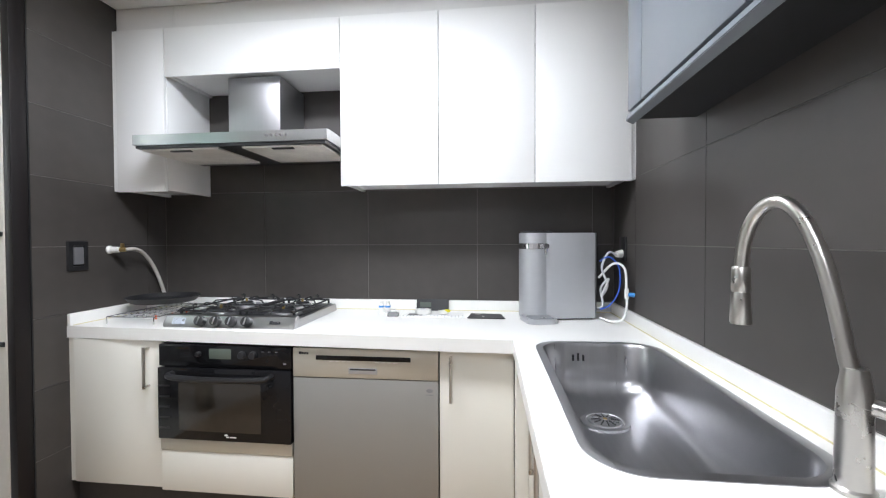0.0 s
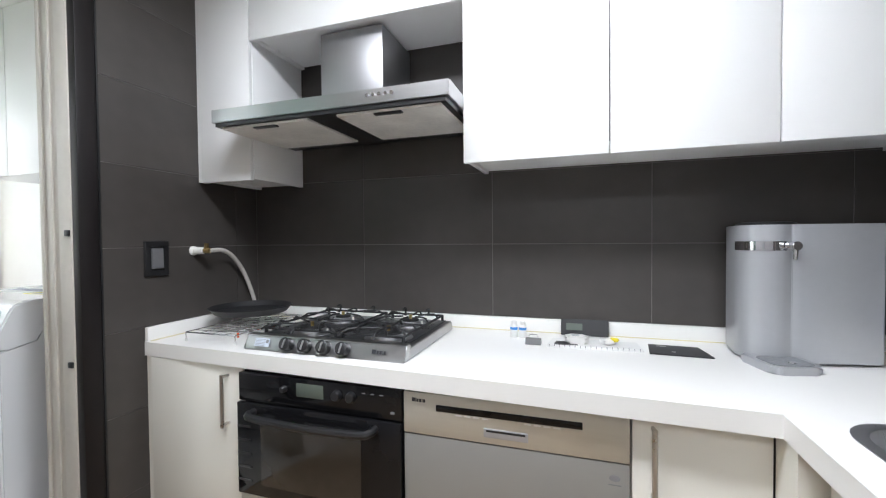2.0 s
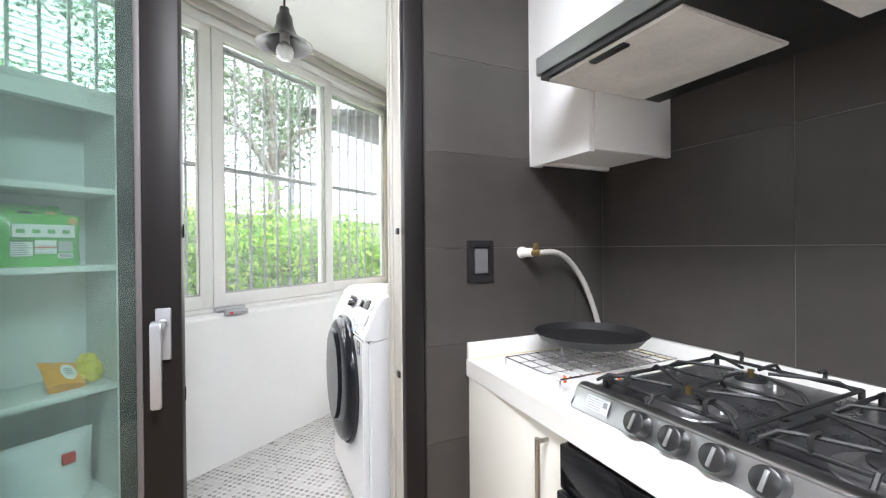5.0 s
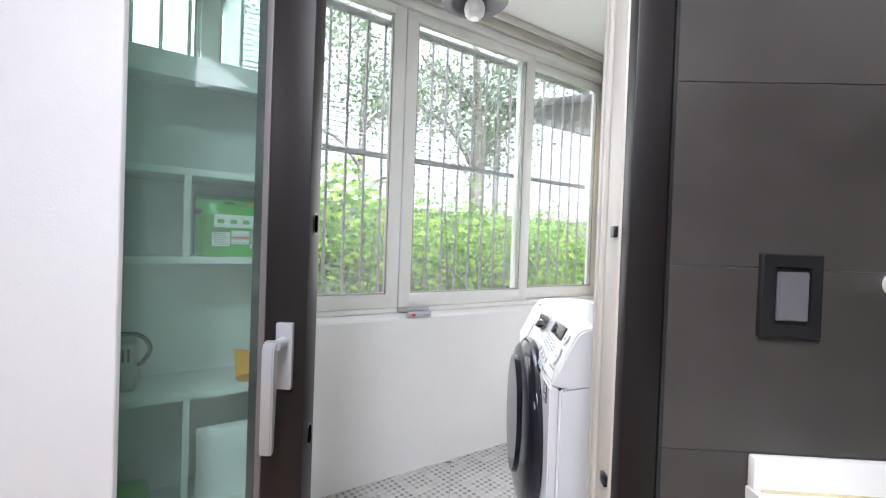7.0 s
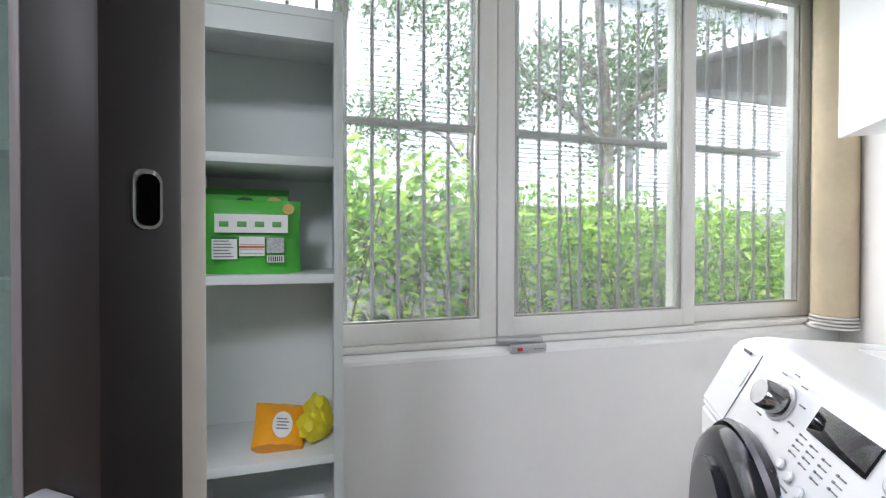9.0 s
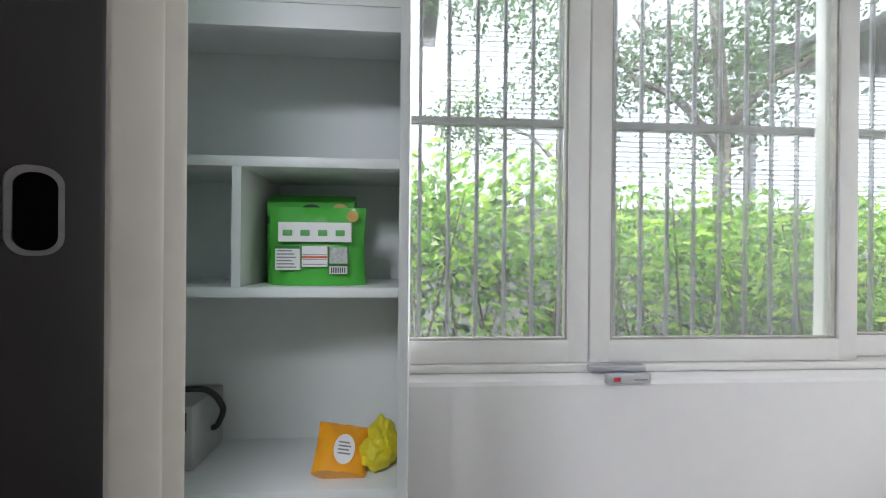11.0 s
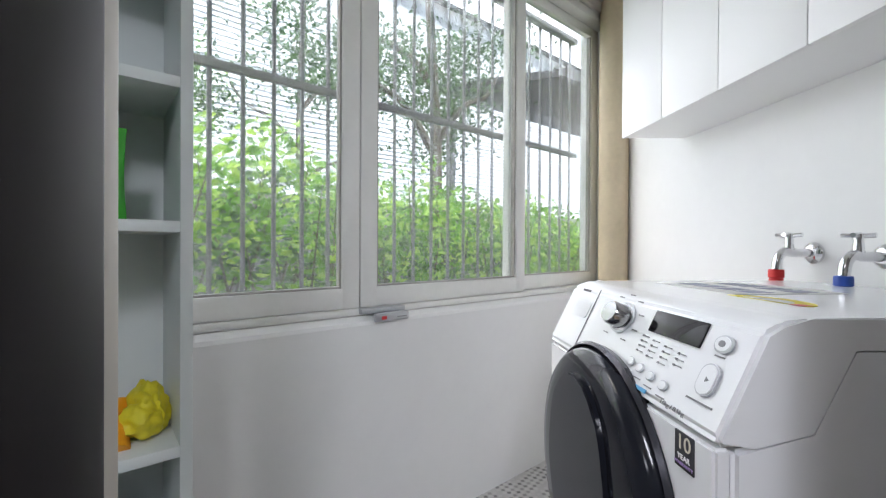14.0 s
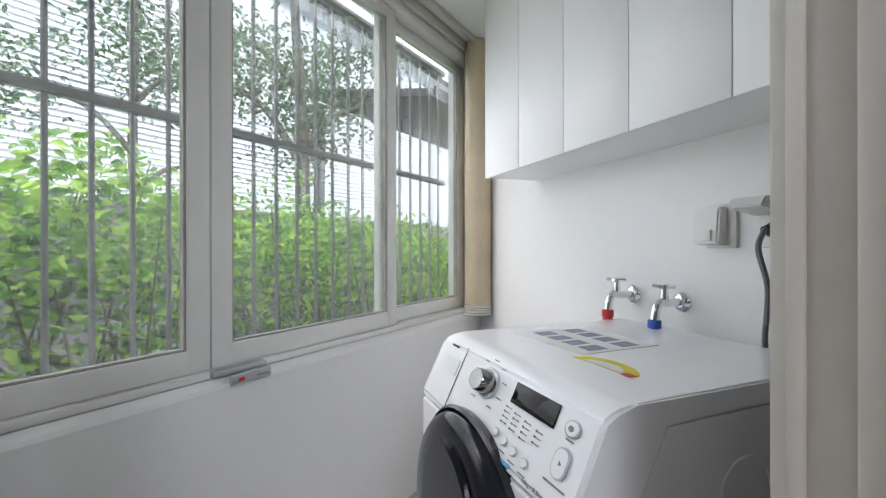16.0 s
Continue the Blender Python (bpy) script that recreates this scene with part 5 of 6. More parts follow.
part("print", prism([(-0.50, 2.10), (-0.42, 2.105), (-0.43, 2.15), (-0.495, 2.15)], "z", CT + 0.0078, CT + 0.0095), BLACKP, nb, "dark printed cover corner")
fo = solo("folder", prism([(-0.20, 2.085), (-0.018, 2.08), (-0.035, 2.205), (-0.188, 2.21)], "z", CT + 0.0005, CT + 0.005, 0.001), mat("black_folder", (0.035, 0.035, 0.037), 0.5, var=0.1), "thin black folder on the worktop", "folder")
b2 = bmesh.new()
box(-0.165, -0.135, 2.185, 2.189, CT + 0.0048, CT + 0.0056, bm=b2)
box(-0.13, -0.118, 2.115, 2.12, CT + 0.0048, CT + 0.0056, bm=b2)
part("print", b2, PAPER, fo, smooth=None)
GROUND["now"] = Matrix.Translation((0, 0.062, 0))
cr = thing("card_terminal", "small black device with display leaning on the upstand", "device", Matrix.Translation((-0.40, 2.225, CT)))
part("case", prism([(2.205, CT + 0.001), (2.212, CT + 0.001), (2.229, 0.912), (2.222, 0.914)], "x", -0.475, -0.30, 0.002), BLACKP, cr)
part("display", prism([(2.2035, CT + 0.022), (2.2065, CT + 0.022), (2.2165, 0.898), (2.2135, 0.899)], "x", -0.455, -0.395, 0.0005), LCD, cr)
GROUND["now"] = Matrix.Translation((0.01, -0.02, 0))
gd = thing("gadget", "small white rounded gadget on the notepad", "gadget", Matrix.Translation((-0.425, 2.14, CT + 0.008)))
part("case", prism(rrect(-0.465, -0.385, 2.12, 2.17, 0.02), "z", CT + 0.0085, CT + 0.034, 0.008), PALEP, gd)
part("ring", lathe([(0.014, CT + 0.033), (0.014, CT + 0.036), (0.010, CT + 0.037)], Matrix.Translation((-0.43, 2.145, 0)), 20), SILVERP, gd)
wr = thing("candy_wrapper", "crumpled white and yellow candy wrapper on the notepad", "wrapper", Matrix.Translation((-0.325, 2.14, CT + 0.008)))


def crumple(c, rx, ry, rz, seed, amp=0.35, sub=2):
    b = bmesh.new()
    bmesh.ops.create_icosphere(b, subdivisions=sub, radius=1)
    for v in b.verts:
        n = noise.noise(v.co * 1.7 + Vector((seed, 0, 0))) * amp + noise.noise(v.co * 4 + Vector((0, seed, 0))) * amp * 0.5
        v.co *= 1 + n
        v.co = Vector((c[0] + v.co.x * rx, c[1] + v.co.y * ry, c[2] + max(-1, v.co.z) * rz))
    return b


part("foil", crumple((-0.325, 2.145, CT + 0.020), 0.030, 0.022, 0.011, 3), PALEP, wr)
part("twist", crumple((-0.303, 2.142, CT + 0.026), 0.016, 0.012, 0.008, 5), YELLOW, wr)
bc = thing("binder_clip", "small black binder clip on the worktop", "clip", Matrix.Translation((-0.575, 2.12, CT)))
part("clip", prism([(2.10, CT), (2.135, CT), (2.122, CT + 0.022), (2.113, CT + 0.022)], "x", -0.60, -0.545, 0.001), BLACKP, bc)
part("arm", tube([(-0.59, 2.118, CT + 0.021), (-0.585, 2.115, CT + 0.035), (-0.56, 2.115, CT + 0.035), (-0.555, 2.118, CT + 0.021)], 0.0015, 6), CHROME, bc)
for x in (-0.655, -0.622):
    bo = thing("bottle", "small white bottle with blue stripe on the worktop", "bottle", Matrix.Translation((x, 2.205, CT)), group="small bottles")
    part("bottle_body", lathe([(0.013, CT), (0.0145, CT + 0.004), (0.0145, CT + 0.044), (0.010, CT + 0.050)], Matrix.Translation((x, 2.205, 0)), 20), PAPER, bo)
    part("cap", lathe([(0.0105, CT + 0.050), (0.0105, CT + 0.061), (0.009, CT + 0.063)], Matrix.Translation((x, 2.205, 0)), 20), PALEP, bo)
    part("stripe", lathe([(0.0148, CT + 0.03), (0.0148, CT + 0.04)], Matrix.Translation((x, 2.205, 0)), 20), bpy.data.materials["light_blue_plastic"], bo)

# ---- things on the shelf (window frame of reference) ----
GROUND["now"] = SHELF
def pouch(c, w, h, d, seed=0.0):
    """A filled film bag standing up: pinched at the top, swollen below."""
    b = bmesh.new()
    nx, nz = 14, 14
    def side(s):
        g = []
        for j in range(nz + 1):
            row = []
            for i in range(nx + 1):
                a, e = i / nx * 2 - 1, j / nz
                thick = d / 2 * (1 - abs(a) ** 4) * (0.9 * (1 - e ** 3.0) + 0.02)
                wob = 0.004 * noise.noise(Vector((a * 3 + seed, e * 4, s)))
                row.append(b.verts.new((c[0] + a * w / 2 * (1 - 0.04 * math.sin(e * 3.1)), c[1] + s * (thick + wob), c[2] + e * h)))
            g.append(row)
        return g
    f, k = side(-1), side(1)
    for g in (f, k):
        for j in range(nz):
            for i in range(nx):
                b.faces.new((g[j][i], g[j][i + 1], g[j + 1][i + 1], g[j + 1][i]))
    ring = lambda g: [g[0][i] for i in range(nx + 1)] + [g[j][nx] for j in range(1, nz + 1)] + [g[nz][i] for i in range(nx - 1, -1, -1)] + [g[j][0] for j in range(nz - 1, 0, -1)]
    ra, rb = ring(f), ring(k)
    for i in range(len(ra)):
        b.faces.new((ra[i], ra[(i + 1) % len(ra)], rb[(i + 1) % len(ra)], rb[i]))
    return b


bag = thing("detergent_pouch", "bright green film pouch with white print on the shelf", "pouch", m=WM @ Matrix.Translation((1.83, 1.60, 1.15)), f=WM)
PV = 1.568
part("film", pouch((1.836, PV + 0.03, 1.1505), 0.185, 0.148, 0.06), GREEN, bag, smooth=60)
fy = PV - 0.0035


def flat(parent, name, u0, u1, z0, z1, material, off=0.0, label=""):
    return part(name, box(u0, u1, fy - 0.0022 - off, fy + 0.006 - off, z0, z1, 0.0003), material, parent, label, smooth=None)


flat(bag, "icon_panel", 1.772, 1.905, 1.232, 1.268, PAPER, -0.003, "white icon panel")
for k in range(4):
    part("icon", box(1.780 + 0.032 * k, 1.797 + 0.032 * k, fy - 0.0002, fy + 0.004, 1.243, 1.254, 0.001), mat("icon_green", (0.10, 0.36, 0.09), 0.5) if "icon_green" not in bpy.data.materials else bpy.data.materials["icon_green"], bag)
flat(bag, "text_panel", 1.768, 1.812, 1.180, 1.224, PAPER, 0.0, "white text panel")
flat(bag, "table_panel", 1.816, 1.862, 1.186, 1.224, PAPER, 0.0, "white table")
flat(bag, "text_panel", 1.866, 1.898, 1.192, 1.222, mat("dense_print", (0.42, 0.44, 0.42), 0.5, var=0.4, scale=150), 0.0)
flat(bag, "barcode", 1.866, 1.898, 1.173, 1.187, PAPER, 0.0)
for k in range(7):
    part("barcode_bar", box(1.869 + 0.004 * k, 1.871 + 0.004 * k, fy - 0.003, fy, 1.175, 1.185), INK, bag, smooth=None)
for k in range(6):
    part("text_line", box(1.771, 1.806 - 0.004 * (k % 3), fy - 0.003, fy, 1.184 + 0.006 * k, 1.1862 + 0.006 * k), INKG, bag, smooth=None)
part("heading", box(1.768, 1.812, fy - 0.003, fy, 1.219, 1.224), DKGREEN, bag, smooth=None)
part("heading", box(1.816, 1.862, fy - 0.003, fy, 1.202, 1.206), mat("orange_red_print", (0.6, 0.12, 0.04), 0.5), bag, smooth=None)
for k in range(3):
    part("table_line", box(1.818, 1.860, fy - 0.003, fy, 1.190 + 0.009 * k, 1.1912 + 0.009 * k), INKG, bag, smooth=None)
b2 = lathe([(0.011, 0), (0.011, 0.0014)], pose(1.905, PV + 0.013, 1.281, 90), 20)
part("seal", b2, GOLD, bag, "round gold seal")
bx = thing("detergent_box", "green box with handle slot behind the pouch", "box", m=WM @ Matrix.Translation((1.81, 1.72, 1.15)), f=WM)
part("carton", box(1.728, 1.90, 1.635, 1.745, 1.1505, 1.312, 0.003), GREEN, bx)
part("top_flap", prism([(1.634, 1.29), (1.634, 1.312), (1.67, 1.330), (1.67, 1.31)], "x", 1.728, 1.90, 0.001), GREEN, bx)
part("handle_slot", lathe([(0.018, 0), (0.018, 0.002)], pose(1.815, 1.6345, 1.300, 90) @ Matrix.Diagonal((1, 0.45, 1, 1)), 20), BLACKP, bx, "dark handle slot")
part("seal", lathe([(0.014, 0), (0.014, 0.0016)], pose(1.872, 1.6345, 1.300, 90) @ Matrix.Diagonal((1, 0.7, 1, 1)), 20), GOLD, bx, "gold seal")
part("corner_patch", box(1.7275, 1.745, 1.6335, 1.67, 1.268, 1.284), BLACKP, bx)
op = thing("wipes_pack", "orange wet wipes pack with white oval label", "wipes pack", m=WM @ Matrix.Translation((1.88, 1.64, 0.787)), f=WM)
b2 = pouch((0, 0, -0.055), 0.12, 0.115, 0.055, 2.0)
b2.transform(pose(1.885, 1.605, 0.826, -48, 14, 12) @ Matrix.Scale(0.86, 4))
part("film", b2, ORANGE, op, smooth=60)
b2 = lathe([(0.026, 0), (0.026, 0.0015)], Matrix.Diagonal((0.9, 1.25, 1, 1)), 28)
b2.transform(pose(1.885, 1.605, 0.826, -48, 14, 12) @ Matrix.Scale(0.86, 4) @ pose(0, -0.027, -0.008, 90))
part("label", b2, PAPER, op, "white oval label")
b2 = bmesh.new()
for k in range(4):
    box(-0.014, 0.014 - 0.004 * (k % 2), -0.012 + 0.008 * k, -0.009 + 0.008 * k, 0.0012, 0.0024, bm=b2)
b2.transform(pose(1.885, 1.605, 0.826, -48, 14, 12) @ Matrix.Scale(0.86, 4) @ pose(0, -0.027, -0.008, 90))
part("print", b2, INKG, op, smooth=None)
gl = thing("rubber_glove", "crumpled yellow rubber glove on the shelf", "glove", m=WM @ Matrix.Translation((1.95, 1.66, 0.787)), f=WM)
b2 = crumple((1.960, 1.645, 0.826), 0.028, 0.045, 0.042, 7, 0.38, 4)
crumple_b = crumple((1.945, 1.61, 0.818), 0.034, 0.030, 0.030, 11, 0.4, 4)
join(b2, crumple_b)
part("rubber", b2, YELLOW, gl, smooth=60)
ph = thing("plastic_bag", "folded white plastic bag with a red square print", "bag", m=WM @ Matrix.Translation((1.86, 1.68, 0.44)), f=WM)
b2 = pouch((1.86, 1.66, 0.44), 0.23, 0.20, 0.11, 5.0)
part("film", b2, mat("white_film", (0.72, 0.74, 0.76), 0.3, var=0.05, bump=0.6, bscale=18), ph, smooth=60)
part("red_print", box(1.885, 1.915, 1.608, 1.62, 0.56, 0.59), REDP, ph, "red square print")
hb = thing("transformer", "grey vented metal transformer box with black cord", "transformer", m=WM @ Matrix.Translation((1.52, 1.70, 0.787)), f=WM)
tb = part("case", box(1.43, 1.60, 1.61, 1.742, 0.789, 0.915, 0.004), mat("grey_case", (0.42, 0.43, 0.42), 0.45, 0.3, var=0.08, scale=9), hb)
for k in range(13):
    part("vent", box(1.438 + 0.0122 * k, 1.443 + 0.0122 * k, 1.608, 1.612, 0.868, 0.902), BLACKP, tb, smooth=None)
for r_ in range(3):
    for k in range(7):
        part("hole", lathe([(0.0035, 0), (0.0035, 0.0012)], pose(1.45 + 0.02 * k, 1.6102, 0.81 + 0.016 * r_, 90), 8), BLACKP, tb, smooth=None)
part("cord", tube(smooth_path([(1.50, 1.70, 0.92), (1.46, 1.66, 0.935), (1.53, 1.64, 0.935), (1.60, 1.66, 0.93), (1.63, 1.67, 0.89), (1.615, 1.68, 0.85), (1.60, 1.69, 0.84)], 8), 0.006, 8), RUBBER, hb, "black cord")
gb = thing("green_bag", "folded bright green plastic bag on the low shelf", "bag", m=WM @ Matrix.Translation((1.55, 1.68, 0.44)), f=WM)
part("film", crumple((1.56, 1.655, 0.485), 0.08, 0.07, 0.045, 21, 0.25, 3), GREEN, gb, smooth=60)

# ---- the garden outside ----
GROUND["now"] = WINF
def leaves(n, seed, where, size, up=0.5):
    """Many small pointed folded leaves as one mesh; where(rng) gives a place in the window's frame."""
    rng = np.random.default_rng(seed)
    verts, faces = [], []
    for _ in range(n):
        p = where(rng)
        if p is None:
            continue
        s = size * rng.uniform(0.55, 1.25)
        d = Vector(rng.normal(size=3))
        d.z = d.z * 0.6 - 0.25
        d.normalize()
        nn = Vector(rng.normal(size=3)) + Vector((0, -0.4, up))
        side = d.cross(nn).normalized()
        nrm = side.cross(d)
        p = Vector(p)
        k = len(verts)
        verts += [p, p + d * s * 0.35 + side * s * 0.27 + nrm * s * 0.08, p + d * s * 0.4, p + d * s * 0.35 - side * s * 0.27 + nrm * s * 0.08,
                  p + d * s * 0.75 + side * s * 0.17 + nrm * s * 0.02, p + d * s * 0.75 - side * s * 0.17 + nrm * s * 0.02, p + d * s - nrm * s * 0.12]
        faces += [(k, k + 1, k + 2), (k, k + 2, k + 3), (k + 1, k + 4, k + 2), (k + 3, k + 2, k + 5), (k + 2, k + 4, k + 6), (k + 2, k + 6, k + 5)]
    return verts, faces


def foliage(name, label, category, data, material):
    me = bpy.data.meshes.new(name)
    me.from_pydata(*data[:1], [], data[1])
    me.materials.append(material)
    base = rigid(WINF @ WM)
    me.transform(base.inverted() @ WINF @ WM)
    ob = new(name, me)
    ob.matrix_basis = base
    return tagged(ob, label, category, kind="stuff")


def hedge_top(u):
    return 1.50 + 0.16 * noise.noise(Vector((u * 1.6, 3.1, 0))) + 0.12 * noise.noise(Vector((u * 5, 0.7, 0))) - 0.10 * max(0, u - 3.4)


def in_hedge(rng):
    u, v = rng.uniform(-1.5, 7.0), 2.75 + abs(rng.normal()) * 0.55
    top = hedge_top(u) + 0.34 * noise.noise(Vector((u * 2.6, v * 4, 1.0))) + (v - 2.75) * 0.22
    z = top - abs(rng.normal()) * 0.62
    if noise.noise(Vector((u * 4.5, v * 4.5, z * 4.5))) < -0.28:
        return None
    return None if z < -0.5 else (u, v, z)


foliage("hedge_leaves", "bright green leafy shrubs close outside the window", "shrub", leaves(26000, 5, in_hedge, 0.062), LEAF)
# inner hedge leaves take the dark crown green: shade put into their colour
foliage("hedge_shade_leaves", "shrub leaves coloured darker as the shade inside the hedge", "shrub", leaves(11000, 6, lambda r: (lambda q: None if q is None else (q[0], q[1] + 0.35, q[2] - 0.15))(in_hedge(r)), 0.08), LEAFD)
rng = random.Random(9)
bm = bmesh.new()
for k in range(110):
    u, v = rng.uniform(-1.0, 6.5), rng.uniform(2.75, 3.5)
    h = hedge_top(u) + rng.uniform(-0.2, 0.12)
    tube([(u, v, -0.56), (u + rng.uniform(-0.1, 0.1), v + rng.uniform(-0.1, 0.1), h * 0.5), (u + rng.uniform(-0.2, 0.2), v + rng.uniform(-0.15, 0.1), h)], 0.006, 5, bm, radii=(0.009, 0.007, 0.003))
tagged(solo("hedge_stems", bm, BARK, "thin brown shrub stems outside the window", "shrub", f=WM), kind="stuff")

# trees
def tree(u, v, lean, h, r, label, limbs):
    t = thing("tree", label, "tree", m=WM @ Matrix.Translation((u, v, -0.56)), f=WM)
    pts = smooth_path([(u, v, -0.56), (u + lean * 0.2, v, 0.6), (u + lean * 0.7, v + 0.05, 1.5), (u + lean * 0.6, v + 0.1, 2.3), (u + lean, v + 0.1, h)], 6)
    part("trunk", tube(pts, r, 10, radii=[r * (1.15 - 0.7 * i / len(pts)) for i in range(len(pts))]), BARK, t)
    for du, dv, z0, dz in limbs:
        i = min(range(len(pts)), key=lambda k: abs(pts[k].z - z0))
        p = pts[i]
        lp = smooth_path([p, p + Vector((du * 0.4, dv * 0.4, dz * 0.5)), p + Vector((du * 0.8, dv * 0.8, dz * 0.7)), p + Vector((du, dv, dz))], 4)
        part("limb", tube(lp, r * 0.4, 8, radii=[r * 0.5 * (1 - 0.75 * k / len(lp)) for k in range(len(lp))]), BARK, t)
    return t


tree(4.75, 4.0, -0.25, 3.6, 0.085, "dark leaning garden tree behind the shrubs", ((0.9, 0.2, 1.25, 0.45), (-0.9, 0.1, 2.0, 0.9), (0.7, -0.2, 2.2, 0.8), (-0.6, 0.3, 2.6, 0.6)))
tree(3.55, 5.2, 0.15, 4.2, 0.06, "slim garden tree with dark crown", ((0.6, 0.1, 1.7, 0.5), (-0.7, 0.0, 2.1, 0.6), (0.6, 0.2, 2.6, 0.6)))
CLUMPS = [(4.3 + 1.7 * math.sin(k * 2.4), 5.0 + 0.9 * math.cos(k * 1.7), 3.05 + 0.55 * math.sin(k * 3.3)) for k in range(18)]


def in_crown(r):
    c = CLUMPS[int(r.integers(len(CLUMPS)))]
    d = r.normal(size=3)
    return (c[0] + d[0] * 0.26, c[1] + d[1] * 0.24, c[2] + d[2] * 0.20 + 0.05)


foliage("crown_leaves", "dark green tree crown leaves above the garden", "tree crown", leaves(9500, 8, in_crown, 0.066, 0.9), LEAFD)
THIN = [(0.4, 6.0, 3.0), (0.9, 6.4, 3.4), (2.75, 6.2, 3.1), (2.95, 6.5, 2.7), (1.2, 6.3, 2.2), (1.0, 6.1, 2.5)]


def in_thin(r):
    c = THIN[int(r.integers(len(THIN)))]
    d = r.normal(size=3)
    return (c[0] + d[0] * 0.16, c[1] + d[1] * 0.2, c[2] + d[2] * 0.18)


foliage("thin_crown_leaves", "sparse pale green tree leaves against the sky", "tree crown", leaves(1100, 12, in_thin, 0.06, 0.9), LEAF)

# garden wall and the neighbour's siding
gw = setting("garden_wall", box(1.8, 14, 6.4, 6.6, -0.56, 1.78, 0.01), CONC, "weathered concrete garden wall behind the shrubs", f=WM)
nh = thing("neighbour_house", "white neighbouring house with horizontal siding", "house", m=WM @ Matrix.Translation((7, 9, -0.56)), f=WM)
part("wall", box(2.6, 16, 9.05, 13, -0.56, 7.2), SIDING, nh)
for k in range(44):
    part("siding_board", prism([(9.05, 1.2 + 0.1 * k), (9.01, 1.2 + 0.1 * k), (9.035, 1.293 + 0.1 * k), (9.05, 1.293 + 0.1 * k)], "x", 2.6, 16), SIDING, nh, smooth=None)
part("roof", prism([(8.8, 7.2), (11, 8.4), (13.4, 7.2)], "x", 2.2, 16.5), ROOFD, nh)
ev = thing("porch_roof", "dark porch roof edge above the end of the window", "roof", m=WM @ Matrix.Translation((6, 3.4, 2.3)), f=WM)
part("slab", prism([(3.2, 2.80), (3.2, 2.88), (5.2, 3.28), (5.2, 3.18)], "x", 5.55, 9.0), ROOFD, ev)
part("post", box(8.8, 8.9, 4.9, 5.0, -0.56, 3.1), ROOFD, ev)
part("post", box(5.65, 5.72, 5.05, 5.12, -0.56, 3.1), ROOFD, ev)
part("fascia", box(5.55, 9.0, 3.18, 3.2, 2.78, 2.90), ROOFD, ev)

setting("backdrop", box(-120, 120, 62, 62.5, -10, 70), glow("overcast_sky", (1.0, 0.98, 0.97), 0.55), "bright overcast sky beyond the garden", f=WM)

GROUND["now"] = ID

# ---- tiles ----
def tile_mesh(w, h, t=0.002, b=0.0012):
    bm = box(-w / 2, w / 2, -t, 0, -h / 2, h / 2)
    return mesh("tile", bm, TILE, None)


TMESH = {}


def tile(parent, m, w, h):
    key = (round(w, 4), round(h, 4))
    if key not in TMESH:
        TMESH[key] = tile_mesh(*key)
    ob = new("tile", TMESH[key])
    ob.matrix_basis = parent.matrix_basis.inverted() @ m
    ob.parent = parent


ZL = [0.008, 0.306, 0.606, 0.906, 1.208, 1.508, 1.808, 2.108, KC]
GAP = 0.0022


def tile_wall(parent, cuts, place):
    for a, b in zip(cuts, cuts[1:]):
        for z0, z1 in zip(ZL, ZL[1:]):
            tile(parent, place((a + b) / 2, (z0 + z1) / 2), b - a - GAP, z1 - z0 - GAP)


# local -y of a tile lies towards the wall's inside
tile_wall(wall_n, [LW, -1.357, -0.752, -0.148, 0.452, RW], lambda s, z: pose(s, BW, z, 0, 0, 180))
tile_wall(wall_w, [1.585, 2.177, BW], lambda s, z: pose(LW, s, z, 0, 0, -90))
tile_wall(wall_e, [-2.6, -2.2, -1.6, -1.0, -0.4, 0.189, 0.789, 1.389, 1.989, BW], lambda s, z: pose(RW, s, z, 0, 0, 90))

# balcony floor tiles: printed mosaic of small grey squares
mt = bpy.data.materials.new("mosaic_tile")
mt.use_nodes = True
nt = mt.node_tree
pb = nt.nodes["Principled BSDF"]
pb.inputs["Roughness"].default_value = 0.45
tc = nt.nodes.new("ShaderNodeTexCoord")
sep = nt.nodes.new("ShaderNodeSeparateXYZ")
nt.links.new(tc.outputs["Object"], sep.inputs[0])


def mth(op, a, b=None, c=None):
    n = nt.nodes.new("ShaderNodeMath")
    n.operation = op
    for i, v in enumerate((a, b, c)):
        if v is None:
            continue
        if isinstance(v, (int, float)):
            n.inputs[i].default_value = v
        else:
            nt.links.new(v, n.inputs[i])
    return n.outputs[0]


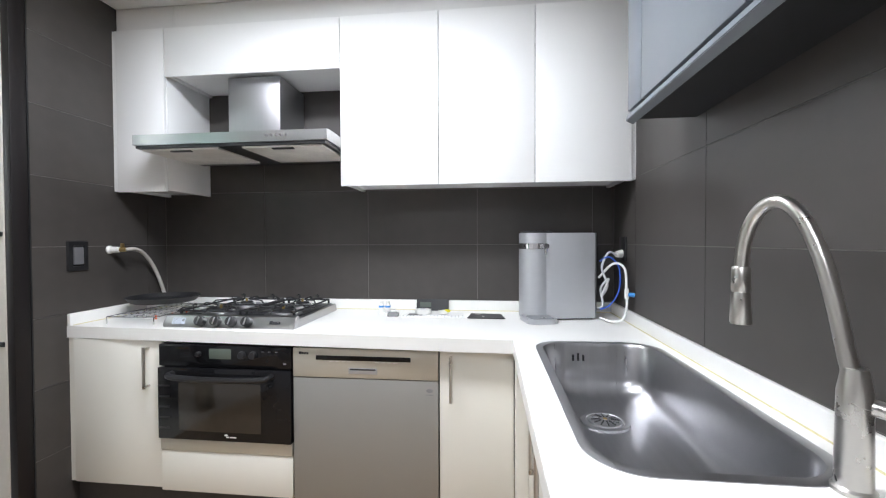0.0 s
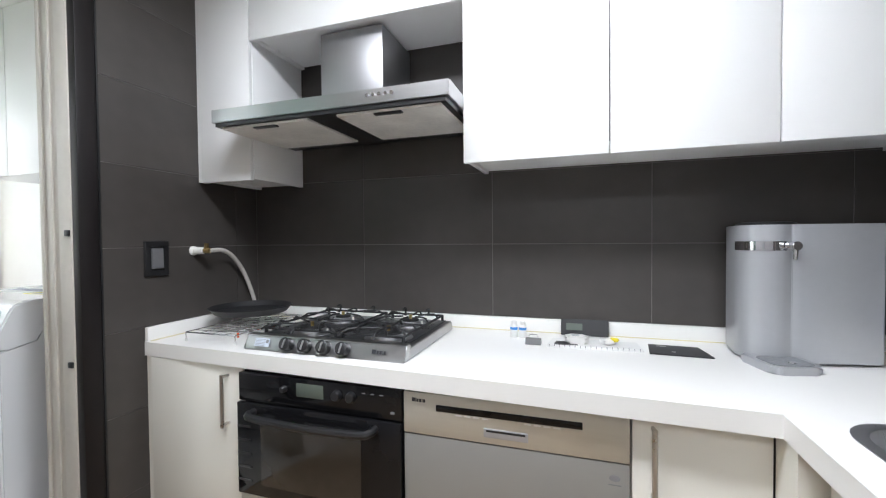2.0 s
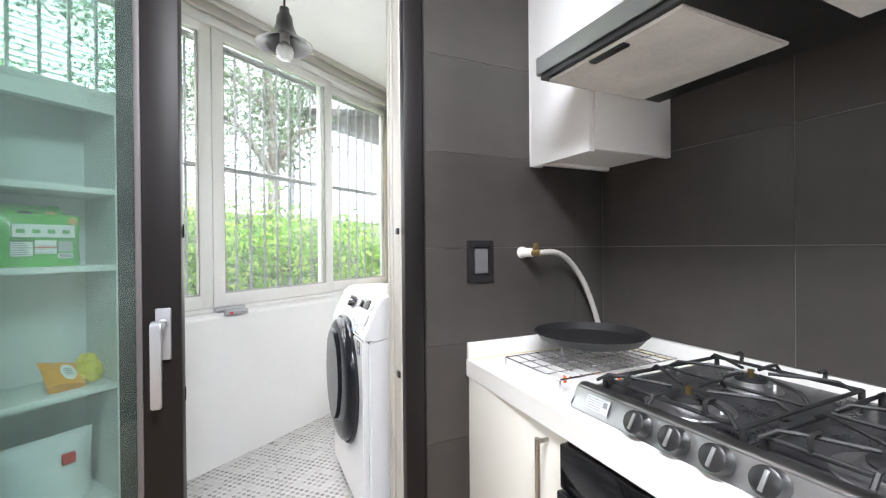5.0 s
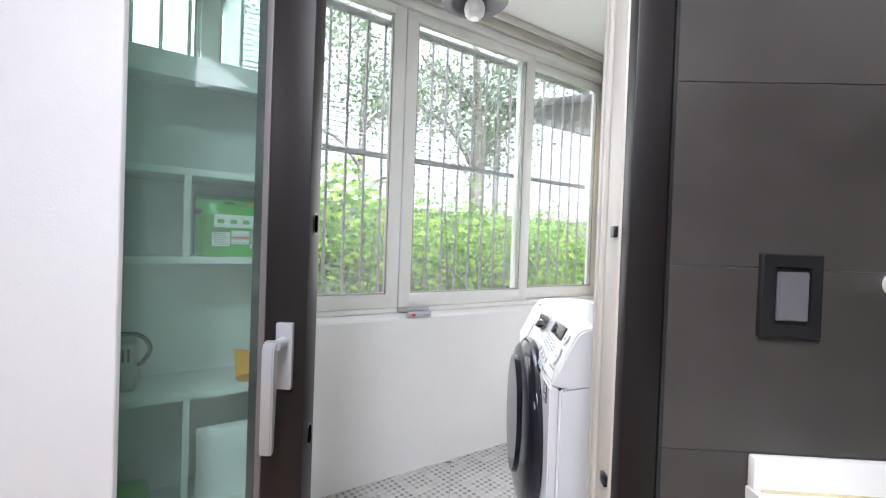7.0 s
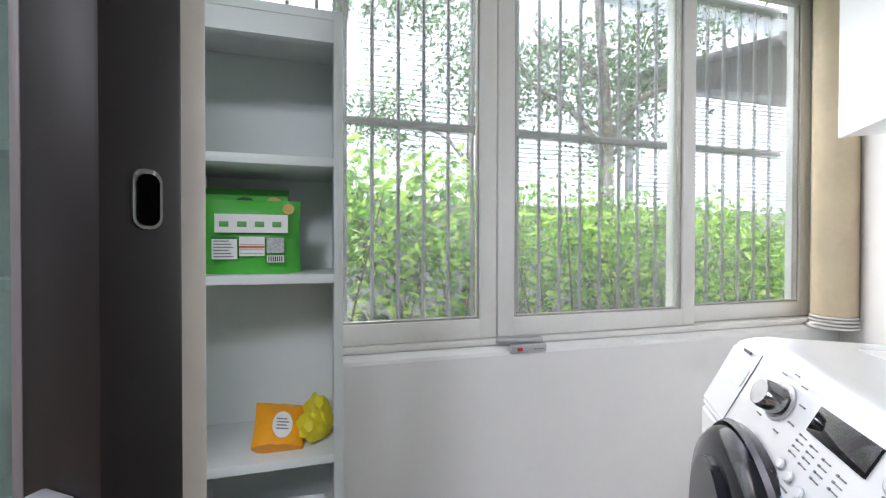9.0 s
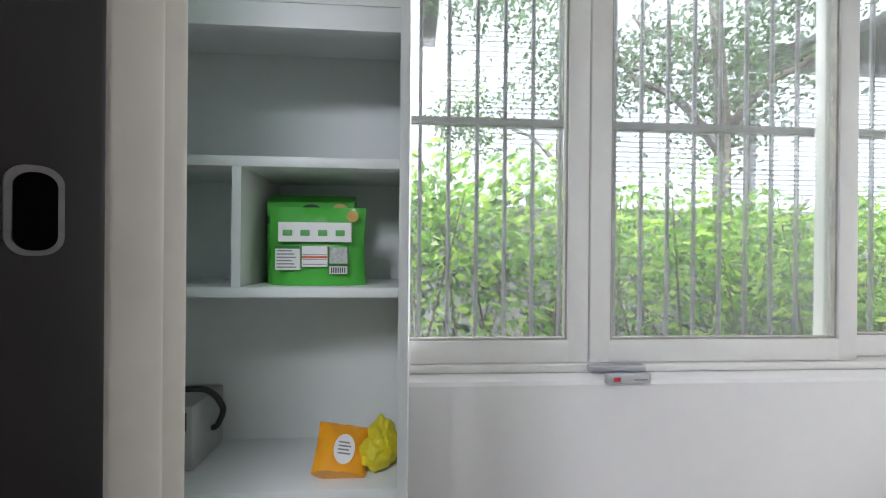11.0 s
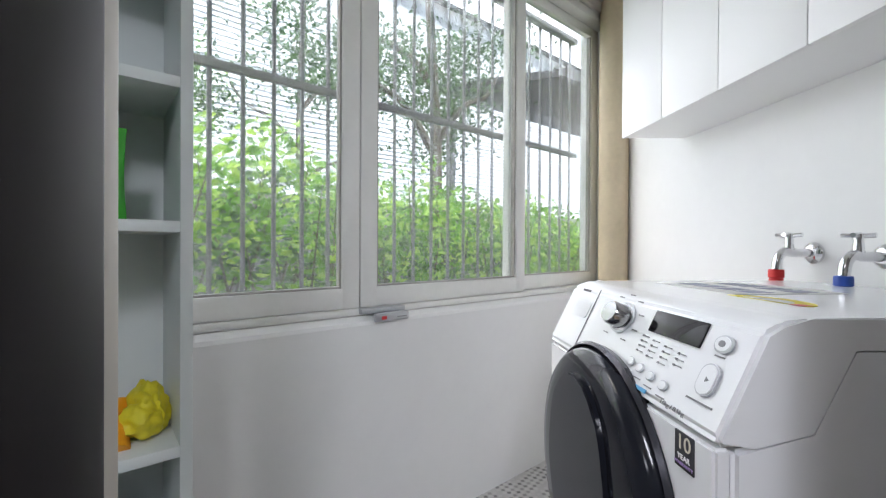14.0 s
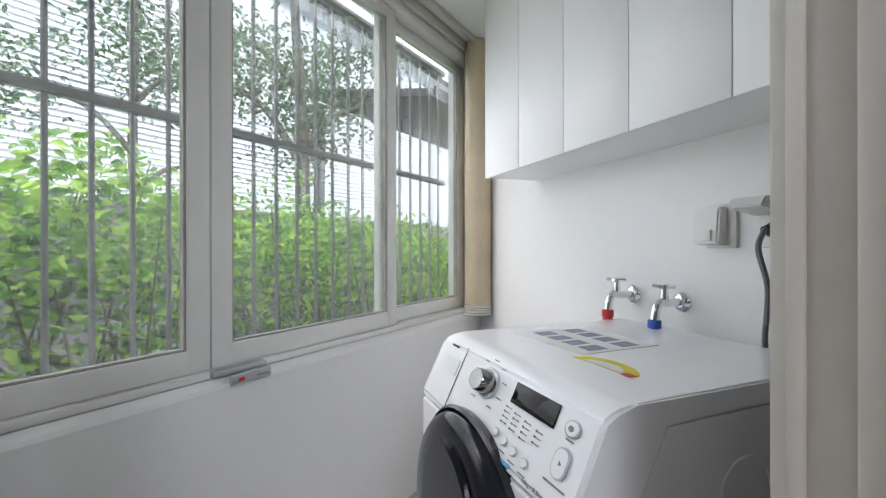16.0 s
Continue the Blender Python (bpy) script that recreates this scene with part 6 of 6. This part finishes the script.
CELL = 0.35 / 16
gx, gy = mth("DIVIDE", sep.outputs[0], CELL), mth("DIVIDE", sep.outputs[1], CELL)
fx, fy2 = mth("ABSOLUTE", mth("SUBTRACT", mth("FRACT", gx), 0.5)), mth("ABSOLUTE", mth("SUBTRACT", mth("FRACT", gy), 0.5))
inside = mth("LESS_THAN", mth("MAXIMUM", fx, fy2), 0.36)
ix, iy = mth("FLOOR", gx), mth("FLOOR", gy)
wn2 = nt.nodes.new("ShaderNodeTexWhiteNoise")
wn2.noise_dimensions = "2D"
cmb = nt.nodes.new("ShaderNodeCombineXYZ")
nt.links.new(ix, cmb.inputs[0]), nt.links.new(iy, cmb.inputs[1])
nt.links.new(cmb.outputs[0], wn2.inputs["Vector"])
check = mth("MODULO", mth("ADD", mth("ADD", ix, iy), 1000), 2)
diamond = mth("LESS_THAN", mth("MODULO", mth("ADD", mth("ADD", mth("ABSOLUTE", ix), mth("ABSOLUTE", iy)), 1.0), 8), 5)
dark = mth("MULTIPLY", mth("MULTIPLY", inside, check), diamond)
shade = mth("MULTIPLY_ADD", wn2.outputs["Value"], 0.20, 0.16)
base = mth("MULTIPLY_ADD", mth("MULTIPLY", inside, mth("SUBTRACT", 1, check)), 0.06, 0.52)
val = mth("ADD", mth("MULTIPLY", dark, shade), mth("MULTIPLY", mth("SUBTRACT", 1, dark), base))
dirt = nt.nodes.new("ShaderNodeTexNoise")
dirt.inputs["Scale"].default_value, dirt.inputs["Detail"].default_value = 6, 5
val = mth("MULTIPLY", val, mth("MULTIPLY_ADD", dirt.outputs["Fac"], 0.5, 0.75))
crgb = nt.nodes.new("ShaderNodeCombineColor")
nt.links.new(val, crgb.inputs[0]), nt.links.new(mth("MULTIPLY", val, 0.985), crgb.inputs[1]), nt.links.new(mth("MULTIPLY", val, 0.96), crgb.inputs[2])
nt.links.new(crgb.outputs[0], pb.inputs["Base Color"])
bfloor = bpy.data.objects["balcony_floor"]
fm = mesh("tile", box(-0.174, 0.174, -0.174, 0.174, -0.006, 0), mt, None)
for i in range(9):
    for j in range(11):
        x, y = -2.36 - 0.35 * i, -1.05 + 0.35 * j
        if y < 2.5 and x * 0.8171 + y * 0.5764 > -2.44:
            ob = new("tile", fm)
            ob.matrix_basis = bfloor.matrix_basis.inverted() @ pose(x, y, 0.0006)
            ob.parent = bfloor
